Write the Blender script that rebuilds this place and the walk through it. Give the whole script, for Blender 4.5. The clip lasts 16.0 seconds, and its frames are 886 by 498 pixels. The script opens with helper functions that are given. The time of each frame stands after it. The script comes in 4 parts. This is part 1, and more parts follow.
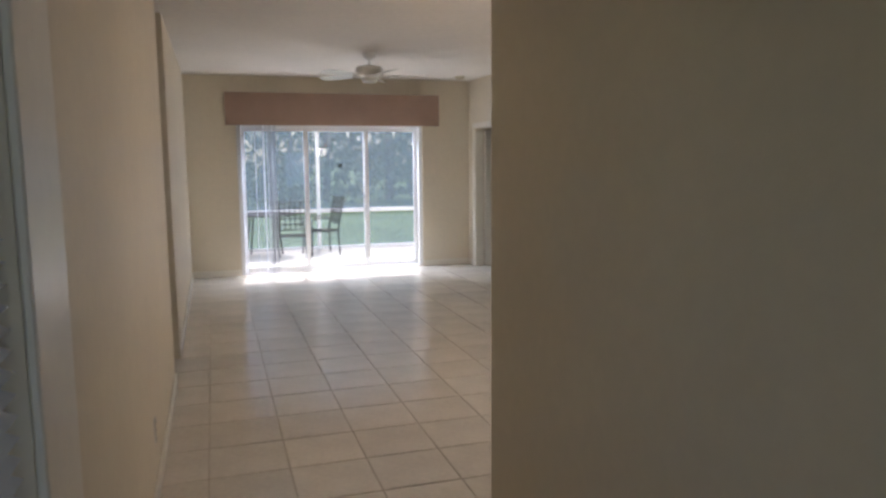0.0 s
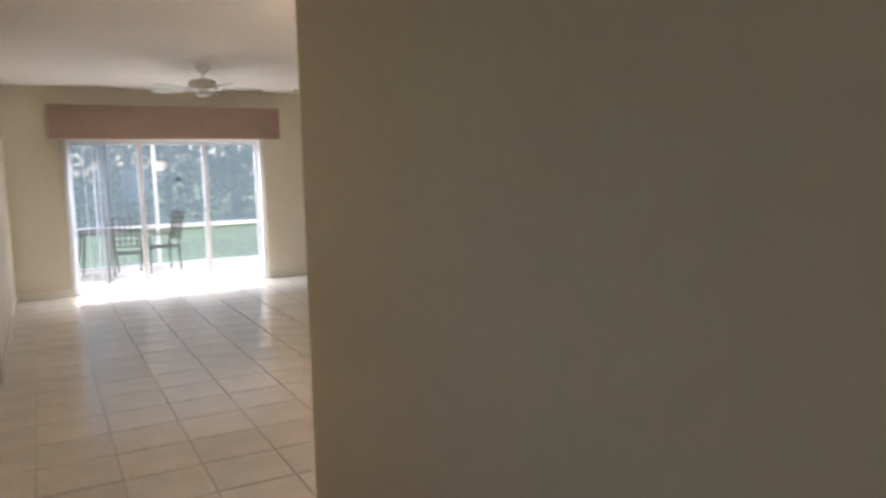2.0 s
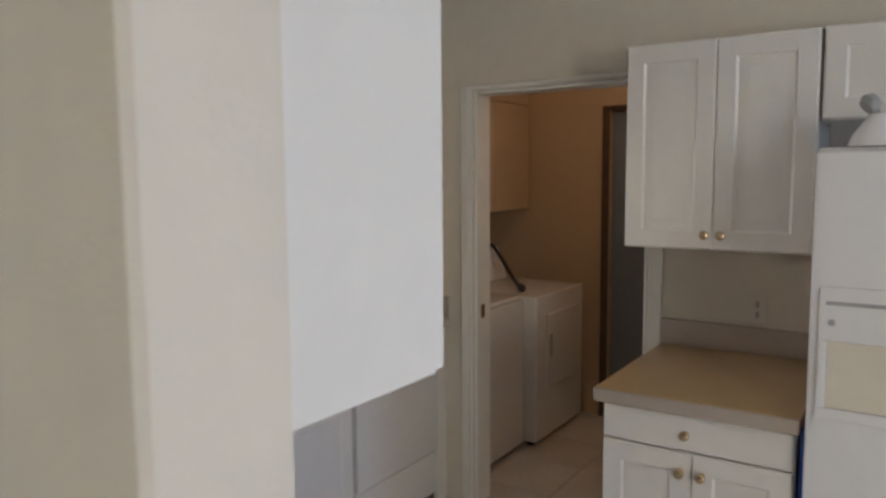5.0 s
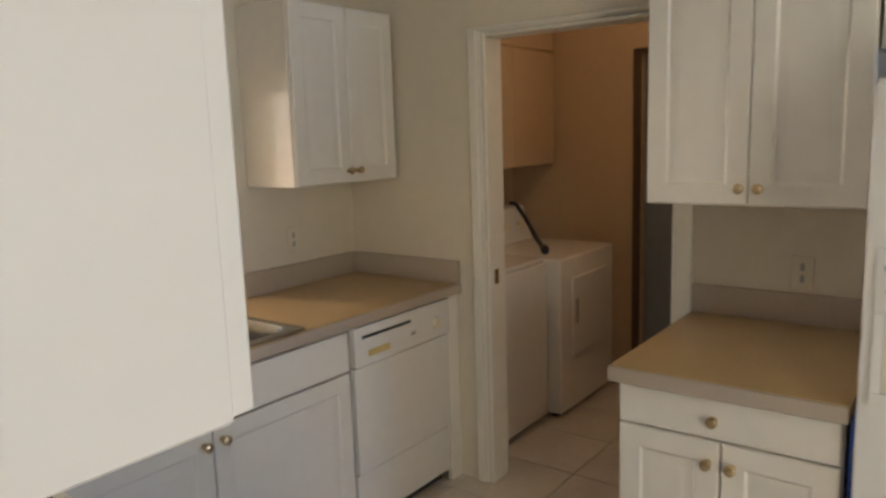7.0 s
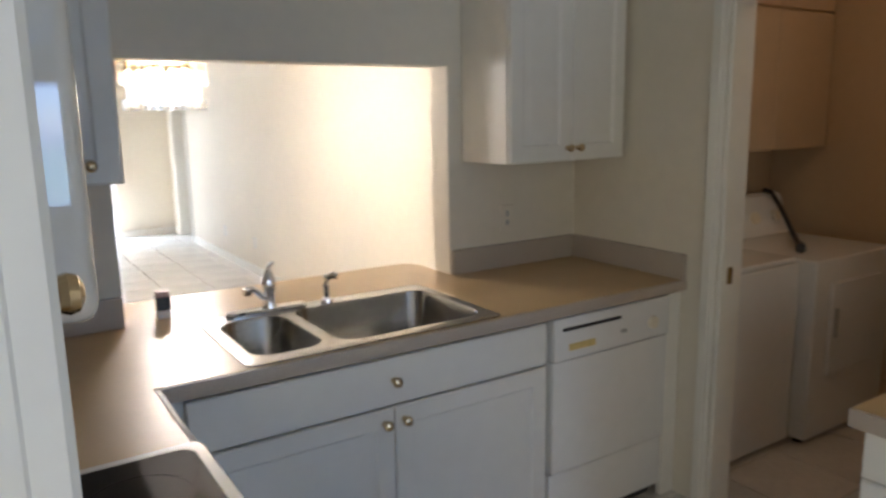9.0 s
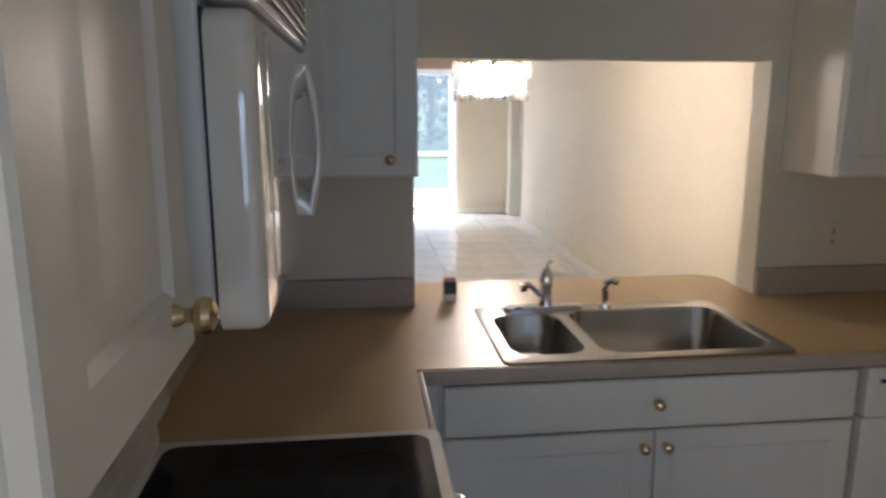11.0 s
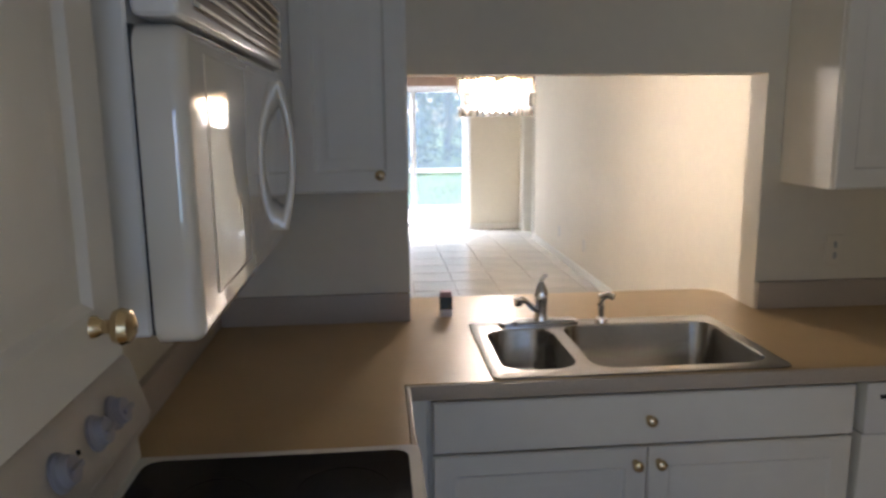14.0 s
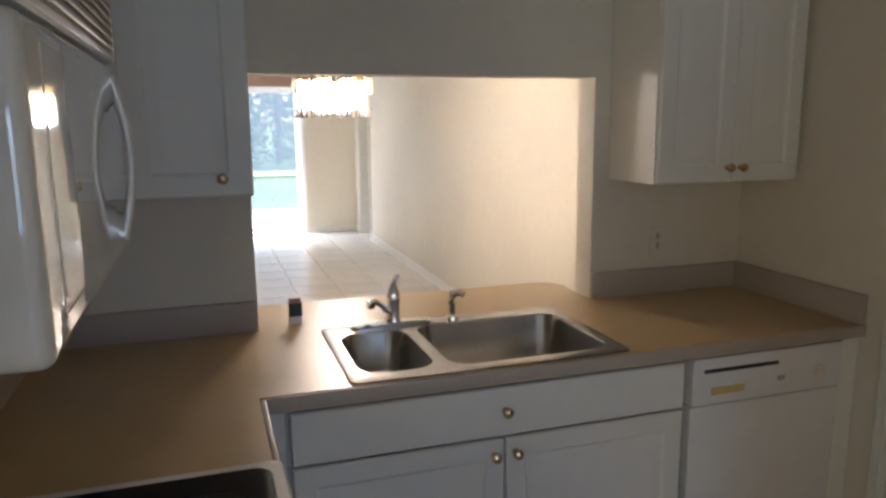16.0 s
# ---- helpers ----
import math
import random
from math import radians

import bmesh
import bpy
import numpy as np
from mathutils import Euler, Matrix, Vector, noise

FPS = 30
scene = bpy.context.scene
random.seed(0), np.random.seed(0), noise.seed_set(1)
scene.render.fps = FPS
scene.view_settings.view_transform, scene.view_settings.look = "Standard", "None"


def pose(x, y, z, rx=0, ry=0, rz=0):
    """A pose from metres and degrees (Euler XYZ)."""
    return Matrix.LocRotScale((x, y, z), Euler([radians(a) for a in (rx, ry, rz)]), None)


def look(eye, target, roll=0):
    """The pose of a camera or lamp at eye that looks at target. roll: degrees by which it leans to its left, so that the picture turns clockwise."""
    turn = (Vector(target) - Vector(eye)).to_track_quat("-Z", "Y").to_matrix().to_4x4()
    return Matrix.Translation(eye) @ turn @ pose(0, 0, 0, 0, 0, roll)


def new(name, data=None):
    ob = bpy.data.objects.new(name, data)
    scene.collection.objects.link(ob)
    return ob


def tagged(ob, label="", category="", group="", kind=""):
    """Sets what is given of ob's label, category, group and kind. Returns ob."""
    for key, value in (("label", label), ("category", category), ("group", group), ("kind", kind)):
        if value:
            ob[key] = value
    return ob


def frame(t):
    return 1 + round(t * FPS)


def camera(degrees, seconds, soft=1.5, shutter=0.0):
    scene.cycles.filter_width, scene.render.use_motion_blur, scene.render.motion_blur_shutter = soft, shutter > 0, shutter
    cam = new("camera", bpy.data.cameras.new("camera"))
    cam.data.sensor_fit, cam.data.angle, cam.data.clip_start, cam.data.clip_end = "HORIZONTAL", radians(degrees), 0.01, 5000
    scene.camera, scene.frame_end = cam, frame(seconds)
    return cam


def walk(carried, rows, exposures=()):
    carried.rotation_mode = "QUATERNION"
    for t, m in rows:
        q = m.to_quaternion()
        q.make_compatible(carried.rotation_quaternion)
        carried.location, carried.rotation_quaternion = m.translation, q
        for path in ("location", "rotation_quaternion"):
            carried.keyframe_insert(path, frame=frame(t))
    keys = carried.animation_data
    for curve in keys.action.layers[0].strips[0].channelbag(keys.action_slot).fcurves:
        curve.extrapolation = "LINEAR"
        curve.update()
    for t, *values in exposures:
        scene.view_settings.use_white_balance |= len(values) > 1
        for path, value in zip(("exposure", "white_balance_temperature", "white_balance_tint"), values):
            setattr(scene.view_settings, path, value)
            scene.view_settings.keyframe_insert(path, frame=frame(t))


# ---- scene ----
cam = camera(63.0, 16.0, soft=2.6, shutter=0.5)
PATH = [
    (0, (-1.044, -2.324, 1.605), (-0.445, -0.432, 1.355), -0.5),
    (0.5, (-1.002, -2.280, 1.604), (-0.342, -0.408, 1.358), -0.8),
    (1, (-0.998, -2.330, 1.604), (-0.264, -0.485, 1.367), -1.0),
    (1.5, (-0.990, -2.460, 1.605), (-0.158, -0.655, 1.379), -1.2),
    (2, (-1.000, -2.660, 1.608), (-0.036, -0.921, 1.382), -1.2),
    (2.5, (-0.955, -2.71, 1.612), (0.168, -1.070, 1.394), -0.7),
    (3, (-0.843, -2.69, 1.618), (0.416, -1.148, 1.414), -0.5),
    (3.5, (-0.650, -2.672, 1.620), (0.7145, -1.225, 1.396), -0.6),
    (4, (-0.476, -2.636, 1.613), (1.003, -1.307, 1.397), -0.6),
    (4.5, (-0.352, -2.564, 1.6), (1.261, -1.401, 1.391), -0.1),
    (4.7, (-0.315, -2.541, 1.6), (1.344, -1.441, 1.405), -0.5),
    (6.8, (0.036, -2.521, 1.578), (1.637, -1.357, 1.28), -1.8),
    (7, (0.062, -2.503, 1.575), (1.640, -1.313, 1.262), -1.9),
    (7.5, (0.125, -2.455, 1.569), (1.636, -1.191, 1.228), -1.7),
    (8, (0.185, -2.421, 1.569), (1.608, -1.063, 1.208), -1.2),
    (8.5, (0.255, -2.433, 1.567), (1.532, -0.936, 1.207), -1.1),
    (9, (0.318, -2.468, 1.577), (1.383, -0.826, 1.211), -1.0),
    (9.5, (0.361, -2.478, 1.596), (1.216, -0.714, 1.203), -0.4),
    (10, (0.397, -2.459, 1.619), (1.055, -0.618, 1.194), 0.2),
    (12.3, (0.587, -2.509, 1.626), (0.487, -0.544, 1.269), -0.6),
    (12.5, (0.588, -2.508, 1.625), (0.488, -0.543, 1.271), -0.6),
    (13, (0.59, -2.505, 1.624), (0.517, -0.535, 1.283), -0.8),
    (13.5, (0.589, -2.499, 1.622), (0.615, -0.529, 1.278), -0.3),
    (14, (0.582, -2.49, 1.62), (0.754, -0.53, 1.264), -0.6),
    (14.5, (0.572, -2.481, 1.619), (0.879, -0.539, 1.249), -0.6),
    (15, (0.559, -2.471, 1.619), (1.002, -0.558, 1.241), -0.8),
    (15.5, (0.547, -2.463, 1.618), (1.092, -0.574, 1.247), -0.5),
    (16, (0.538, -2.454, 1.616), (1.153, -0.585, 1.261), -0.5),
]
walk(cam, [(t, look(eye, target, roll)) for t, eye, target, roll in PATH],
     exposures=[(0, 0.12, 6150, 20), (1, 0.3, 6300, 19), (2.0, 0.45, 6400, 20), (3.0, 0.85, 6700, 22), (3.4, 1.3, 5700, 21), (4.2, 1.9, 5550, 22), (4.7, 1.98, 5600, 22),
                (6.8, 2.17, 6500, 19), (8.0, 2.17, 6000, 18), (9.2, 1.7, 5650, 16), (10.2, 1.2, 5900, 18), (12.3, 1.22, 5950, 19), (16, 1.27, 6000, 19)])

# ---------- world, sun, large lights ----------
world = bpy.data.worlds.new("sky")
scene.world = world
world.use_nodes = True
wn = world.node_tree
sky = wn.nodes.new("ShaderNodeTexSky")
sky.sky_type = "NISHITA"
sky.sun_disc = False
sky.sun_elevation = radians(66)
sky.sun_rotation = radians(12)
wn.links.new(sky.outputs[0], wn.nodes["Background"].inputs[0])
wn.nodes["Background"].inputs[1].default_value = 0.15


def lamp(name, kind, m, energy, color, size=None, size_y=None):
    data = bpy.data.lights.new(name, kind)
    data.energy, data.color = energy, color
    ob = new(name, data)
    ob.matrix_world = m
    if kind == "AREA":
        data.shape, data.size, data.size_y = "RECTANGLE", size, size_y
    elif kind == "SUN":
        data.angle = radians(0.5)
    else:
        data.shadow_soft_size = size
    return ob


lamp("sun", "SUN", look((4, 20, 45), (0, 0, 0)), 5.0, (1.0, 0.95, 0.87))
# daylight in the sliding door's opening, the guessed wide window behind the walk and the hall window; the warm west
# lamp is an added fill for the kitchen's east side
lamp("daylight_slider", "AREA", look((0.6, 8.46, 2.78), (0.6, 6.2, 0.2)), 195, (0.80, 0.91, 1.0), 2.5, 0.55)
lamp("daylight_kitchen_window", "AREA", look((1.30, -7.55, 1.40), (1.2, 0, 1.2)), 8.5, (0.42, 0.60, 1.0), 1.9, 1.7)
lamp("warm_fill_west", "AREA", look((-1.34, -5.3, 1.45), (2.6, -1.6, 1.25)), 8.5, (1.0, 0.91, 0.68), 1.3, 1.3)
lamp("daylight_hall_window", "AREA", look((-1.46, -1.3, 1.5), (0, -1.3, 1.3)), 0.05, (0.75, 0.87, 1.0), 0.5, 1.0)


# ---------- materials ----------
def material(name, color, rough=0.5, metal=0.0, grain=0.06, grain_size=18.0, blotch=0.05, blotch_size=1.2,
             bump=0.0, bump_size=200.0, coat=0.0, per_object=0.0, spec=0.5):
    """A principled surface with colour varied at two scales, and fine relief."""
    m = bpy.data.materials.new(name)
    m.use_nodes = True
    nt = m.node_tree
    b = nt.nodes["Principled BSDF"]
    b.inputs["Roughness"].default_value = rough
    b.inputs["Metallic"].default_value = metal
    b.inputs["Coat Weight"].default_value = coat
    b.inputs["Specular IOR Level"].default_value = spec
    co = nt.nodes.new("ShaderNodeTexCoord")
    value = None
    for size, amount in ((grain_size, grain), (blotch_size, blotch)):
        n = nt.nodes.new("ShaderNodeTexNoise")
        n.inputs["Scale"].default_value = size
        n.inputs["Detail"].default_value = 4
        nt.links.new(co.outputs["Object"], n.inputs["Vector"])
        r = nt.nodes.new("ShaderNodeMapRange")
        r.inputs[1].default_value, r.inputs[2].default_value = 0.3, 0.7
        r.inputs[3].default_value, r.inputs[4].default_value = 1 - amount, 1 + amount
        nt.links.new(n.outputs["Fac"], r.inputs[0])
        if value is None:
            value = r.outputs[0]
        else:
            mul = nt.nodes.new("ShaderNodeMath")
            mul.operation = "MULTIPLY"
            nt.links.new(value, mul.inputs[0])
            nt.links.new(r.outputs[0], mul.inputs[1])
            value = mul.outputs[0]
    if per_object:
        info = nt.nodes.new("ShaderNodeObjectInfo")
        r = nt.nodes.new("ShaderNodeMapRange")
        r.inputs[3].default_value, r.inputs[4].default_value = 1 - per_object, 1 + per_object
        nt.links.new(info.outputs["Random"], r.inputs[0])
        mul = nt.nodes.new("ShaderNodeMath")
        mul.operation = "MULTIPLY"
        nt.links.new(value, mul.inputs[0])
        nt.links.new(r.outputs[0], mul.inputs[1])
        value = mul.outputs[0]
    mix = nt.nodes.new("ShaderNodeVectorMath")
    mix.operation = "SCALE"
    mix.inputs[0].default_value = color
    nt.links.new(value, mix.inputs["Scale"])
    nt.links.new(mix.outputs[0], b.inputs["Base Color"])
    if bump:
        n = nt.nodes.new("ShaderNodeTexNoise")
        n.inputs["Scale"].default_value = bump_size
        n.inputs["Detail"].default_value = 3
        nt.links.new(co.outputs["Object"], n.inputs["Vector"])
        bp = nt.nodes.new("ShaderNodeBump")
        bp.inputs["Strength"].default_value = bump
        bp.inputs["Distance"].default_value = 0.002
        nt.links.new(n.outputs["Fac"], bp.inputs["Height"])
        nt.links.new(bp.outputs[0], b.inputs["Normal"])
    return m


def glass_material(name, color=(1, 1, 1), rough=0.0, ior=1.45):
    m = bpy.data.materials.new(name)
    m.use_nodes = True
    b = m.node_tree.nodes["Principled BSDF"]
    b.inputs["Base Color"].default_value = (*color, 1)
    b.inputs["Roughness"].default_value = rough
    b.inputs["IOR"].default_value = ior
    b.inputs["Transmission Weight"].default_value = 1.0
    return m


def glow_material(name, color, strength):
    m = bpy.data.materials.new(name)
    m.use_nodes = True
    b = m.node_tree.nodes["Principled BSDF"]
    b.inputs["Base Color"].default_value = (*color, 1)
    b.inputs["Emission Color"].default_value = (*color, 1)
    b.inputs["Emission Strength"].default_value = strength
    return m


WALL = material("wall_paint", (0.75, 0.685, 0.555), 0.62, bump=0.25, bump_size=160, grain=0.02, blotch=0.03)
CEILING = material("ceiling_paint", (0.80, 0.77, 0.72), 0.8, bump=0.5, bump_size=70, grain=0.03, blotch=0.03)
TRIM = material("trim_paint", (0.82, 0.79, 0.70), 0.35, grain=0.02, blotch=0.03)
# cream laundry paint with warm, dim lamplight put into the tan
LAUNDRY = material("laundry_warm_lit", (0.56, 0.42, 0.27), 0.6, bump=0.25, bump_size=160, grain=0.02, blotch=0.04)
TILE = material("floor_tile", (0.68, 0.635, 0.565), 0.16, grain=0.05, grain_size=30, blotch=0.07, blotch_size=3, bump=0.12, bump_size=14, per_object=0.05)
GROUT = material("grout", (0.49, 0.44, 0.37), 0.9, bump=0.4, bump_size=300)
CABINET = material("cabinet_white", (0.82, 0.79, 0.71), 0.45, grain=0.015, blotch=0.025, bump=0.05, bump_size=60)
LAMINATE = material("laminate_counter", (0.50, 0.35, 0.17), 0.33, grain=0.10, grain_size=420, blotch=0.05, blotch_size=5)
EDGE = material("laminate_edge", (0.46, 0.39, 0.31), 0.45, grain=0.08, grain_size=300)
BRASS = material("brass", (0.64, 0.50, 0.30), 0.24, 1.0, grain=0.05, grain_size=60)
CHROME = material("chrome", (0.75, 0.75, 0.76), 0.10, 1.0, grain=0.03)
SATIN = material("satin_steel", (0.46, 0.45, 0.43), 0.20, 1.0, grain=0.08, grain_size=90, blotch=0.08, blotch_size=8, bump=0.05, bump_size=400)
SLATE = material("slate_painted_door", (0.20, 0.24, 0.29), 0.45, grain=0.04)
STEEL = material("brushed_steel", (0.40, 0.39, 0.375), 0.26, 1.0, grain=0.10, grain_size=120, blotch=0.06, blotch_size=8, bump=0.05, bump_size=500)
ENAMEL = material("white_enamel", (0.83, 0.82, 0.78), 0.22, grain=0.015, blotch=0.02, coat=0.3)
GLOSS = material("glossy_plastic", (0.80, 0.75, 0.65), 0.04, grain=0.01, blotch=0.02, coat=1.0, spec=0.8)
BISQUE = material("bisque_plastic", (0.76, 0.70, 0.55), 0.4, grain=0.03)
YELLOWED = material("yellowed_label", (0.66, 0.52, 0.20), 0.5, grain=0.12, grain_size=60)
DARK = material("dark_gap", (0.03, 0.03, 0.03), 0.7)
BLACK = material("black_glass", (0.012, 0.012, 0.013), 0.10, grain=0.2, spec=0.2)
RING = material("burner_ring", (0.014, 0.014, 0.014), 0.14, spec=0.2)
KNOB = material("grey_knob", (0.42, 0.42, 0.47), 0.4)
PANEL = material("stove_panel", (0.60, 0.56, 0.50), 0.4, grain=0.04)
GREEN = material("green_lens", (0.02, 0.35, 0.06), 0.3)
RUBBER = material("black_rubber", (0.02, 0.02, 0.022), 0.55)
VALANCE = material("valance_fabric", (0.41, 0.29, 0.23), 0.9, grain=0.12, grain_size=250, blotch=0.06, blotch_size=3, bump=0.5, bump_size=400)
VINYL = material("white_vinyl", (0.82, 0.83, 0.84), 0.4, grain=0.02)
SLAT = material("blind_vinyl", (0.66, 0.68, 0.72), 0.5, grain=0.03)
ALU = material("white_aluminium", (0.85, 0.86, 0.87), 0.35, grain=0.02)
IRON = material("dark_iron", (0.035, 0.037, 0.04), 0.5, grain=0.15)
PATIO = material("patio_concrete", (0.68, 0.65, 0.60), 0.85, grain=0.08, blotch=0.10, bump=0.4, bump_size=120)
GRASS = material("grass", (0.13, 0.20, 0.07), 0.9, grain=0.35, grain_size=6, blotch=0.25, blotch_size=0.5, bump=0.8, bump_size=60)
BLADE = material("grass_blades", (0.11, 0.20, 0.05), 0.7, grain=0.3, grain_size=3)
BARK = material("bark", (0.12, 0.09, 0.07), 0.9, grain=0.3, grain_size=12, bump=0.8, bump_size=30)
LEAF = material("leaf", (0.055, 0.10, 0.035), 0.55, grain=0.4, grain_size=2.0, blotch=0.3, blotch_size=0.4)
LEAF2 = material("leaf_light", (0.09, 0.13, 0.05), 0.55, grain=0.4, grain_size=2.0, blotch=0.3, blotch_size=0.4)
STUCCO = material("stucco", (0.62, 0.56, 0.46), 0.9, bump=0.6, bump_size=90)
# brown for the shaded gaps between the vent slats
VENT = material("vent_gap_shade", (0.27, 0.215, 0.16), 0.6, grain=0.06)
BROWN = material("brown_casing", (0.10, 0.065, 0.04), 0.5, grain=0.1)
GLASS = glass_material("clear_glass")
CRYSTAL = glass_material("crystal", (1, 0.97, 0.92), 0.02, 1.5)
def screen_material(name):
    """Fine insect mesh: mostly open, its threads scatter the sun. Their pale blue stands in for haze and glare."""
    m = bpy.data.materials.new(name)
    m.use_nodes = True
    nt = m.node_tree
    nt.nodes.remove(nt.nodes["Principled BSDF"])
    mix, clear, thread = (nt.nodes.new("ShaderNode" + k) for k in ("MixShader", "BsdfTransparent", "BsdfTranslucent"))
    mix.inputs[0].default_value = 0.24
    thread.inputs[0].default_value = (0.48, 0.62, 0.76, 1)
    nt.links.new(clear.outputs[0], mix.inputs[1])
    nt.links.new(thread.outputs[0], mix.inputs[2])
    nt.links.new(mix.outputs[0], nt.nodes["Material Output"].inputs[0])
    return m


SCREEN = screen_material("insect_screen_haze")
LAMPGLASS = glow_material("lamp_glass", (1.0, 0.72, 0.42), 2.0)
BULB = glow_material("bulb_glow", (1.0, 0.78, 0.50), 60)
# dark grey that stands in for an unlit recess
UNLIT = material("unlit_recess", (0.12, 0.14, 0.18), 0.5, grain=0.05)
BLUEFILM = material("blue_film", (0.02, 0.09, 0.42), 0.35)
CLEARPLASTIC = material("dark_bottle", (0.03, 0.05, 0.06), 0.15, coat=0.5)
COPPER = material("red_cap", (0.45, 0.28, 0.25), 0.4)
GREYPLASTIC = material("grey_plastic", (0.38, 0.38, 0.36), 0.5)


# ---------- builders ----------
def bm_box(bm, a, b, bevel=0.0, segments=2):
    """Adds a box from corner a to corner b, with rounded edges."""
    lo = [min(p, q) for p, q in zip(a, b)]
    hi = [max(p, q) for p, q in zip(a, b)]
    made = bmesh.ops.create_cube(bm, size=1.0)["verts"]
    for v in made:
        v.co = [lo[k] + (v.co[k] + 0.5) * (hi[k] - lo[k]) for k in range(3)]
    if bevel:
        edges = list({e for v in made for e in v.link_edges})
        bmesh.ops.bevel(bm, geom=edges, offset=bevel, segments=segments, profile=0.6, affect="EDGES", clamp_overlap=True)
    return bm


def box(a, b, bevel=0.0, segments=2):
    return bm_box(bmesh.new(), a, b, bevel, segments)


def bm_lathe(bm, profile, m=None, steps=24):
    """Adds a turned shape: profile of (radius, height) about z, placed by the matrix m."""
    m = m or Matrix()
    rings = []
    for r, h in profile:
        if r < 1e-5:
            rings.append([bm.verts.new(m @ Vector((0, 0, h)))])
        else:
            rings.append([bm.verts.new(m @ Vector((r * math.cos(2 * math.pi * k / steps), r * math.sin(2 * math.pi * k / steps), h))) for k in range(steps)])
    for p, q in zip(rings, rings[1:]):
        for k in range(steps):
            j = (k + 1) % steps
            if len(p) == 1 and len(q) == 1:
                continue
            if len(p) == 1:
                bm.faces.new((p[0], q[j], q[k]))
            elif len(q) == 1:
                bm.faces.new((p[k], p[j], q[0]))
            else:
                bm.faces.new((p[k], p[j], q[j], q[k]))
    return bm


def lathe(profile, m=None, steps=24):
    return bm_lathe(bmesh.new(), profile, m, steps)


def bm_tube(bm, points, radius, steps=10):
    """Adds a round bar along points; radius may be a list."""
    points = [Vector(p) for p in points]
    radii = radius if isinstance(radius, (list, tuple)) else [radius] * len(points)
    rings = []
    for k, p in enumerate(points):
        way = (points[min(k + 1, len(points) - 1)] - points[max(k - 1, 0)]).normalized()
        side = way.cross(Vector((0.13, 0.21, 1.0) if abs(way.z) < 0.95 else (1, 0.1, 0))).normalized()
        top = side.cross(way)
        rings.append([bm.verts.new(p + radii[k] * (math.cos(2 * math.pi * s / steps) * side + math.sin(2 * math.pi * s / steps) * top)) for s in range(steps)])
    for p, q in zip(rings, rings[1:]):
        for s in range(steps):
            bm.faces.new((p[s], p[(s + 1) % steps], q[(s + 1) % steps], q[s]))
    bm.faces.new(rings[0][::-1])
    bm.faces.new(rings[-1])
    return bm


def tube(points, radius, steps=10):
    return bm_tube(bmesh.new(), points, radius, steps)


def bm_loft(bm, loops, close_first=True, close_last=True):
    """Adds a skin over closed loops of equally many points."""
    rows = [[bm.verts.new(p) for p in loop] for loop in loops]
    n = len(rows[0])
    for p, q in zip(rows, rows[1:]):
        for k in range(n):
            bm.faces.new((p[k], p[(k + 1) % n], q[(k + 1) % n], q[k]))
    if close_first:
        bm.faces.new(rows[0][::-1])
    if close_last:
        bm.faces.new(rows[-1])
    return bm


def round_rect(x0, x1, y0, y1, r, z, steps=5):
    """A closed loop of a rectangle with rounded corners."""
    out = []
    for cx, cy, a0 in ((x1 - r, y1 - r, 0), (x0 + r, y1 - r, 90), (x0 + r, y0 + r, 180), (x1 - r, y0 + r, 270)):
        for k in range(steps + 1):
            a = radians(a0 + 90 * k / steps)
            out.append(Vector((cx + r * math.cos(a), cy + r * math.sin(a), z)))
    return out


WORLD_AT = {}


def finish(name, bm, mat, smooth=True):
    bmesh.ops.recalc_face_normals(bm, faces=bm.faces)
    mesh = bpy.data.meshes.new(name)
    bm.to_mesh(mesh)
    bm.free()
    mesh.materials.append(mat)
    if smooth:
        mesh.polygons.foreach_set("use_smooth", [True] * len(mesh.polygons))
        mesh.set_sharp_from_angle(angle=radians(35))
    return new(name, mesh)


def thing(name, label, category, at, group="", kind=""):
    """An Empty at a thing's base, which carries its parts."""
    ob = new(name)
    ob.empty_display_size = 0.1
    ob.location = at
    WORLD_AT[ob.name] = Vector(at)
    return tagged(ob, label, category, group, kind)


def part(name, bm, mat, parent, label=""):
    """One mesh, in world metres, under a thing or a part."""
    ob = finish(name, bm, mat)
    ob.parent = parent
    ob.location = -WORLD_AT.get(parent.name, Vector())
    if label:
        ob["label"] = label
    return ob


def solo(name, bm, mat, label, category, group="", kind=""):
    return tagged(finish(name, bm, mat), label, category, group, kind)


def structure(name, bm, mat, label, category):
    return tagged(finish(name, bm, mat, False), label, category, "", "structure")


def basis(origin, across, out):
    """A matrix from (across, up, out) in a panel's own plane to the world."""
    a, o = Vector(across), Vector(out)
    m = Matrix((a, Vector((0, 0, 1)), o)).transposed().to_4x4()
    m.translation = origin
    return m


def raised_panel(m, w, h, thick=0.019, rail=0.06):
    """A moulded cabinet door: frame, groove and raised field. m is at its lower left, on the carcass."""
    bm = bmesh.new()
    loops = []
    for inset, depth in ((0, 0), (0, thick - 0.004), (0.004, thick), (rail, thick), (rail + 0.008, thick - 0.007), (rail + 0.018, thick - 0.008), (rail + 0.040, thick - 0.001), (rail + 0.044, thick - 0.001)):
        i = min(inset, min(w, h) / 2 - 0.01)
        loops.append([m @ Vector(p) for p in ((i, i, depth), (w - i, i, depth), (w - i, h - i, depth), (i, h - i, depth))])
    return bm_loft(bm, loops)


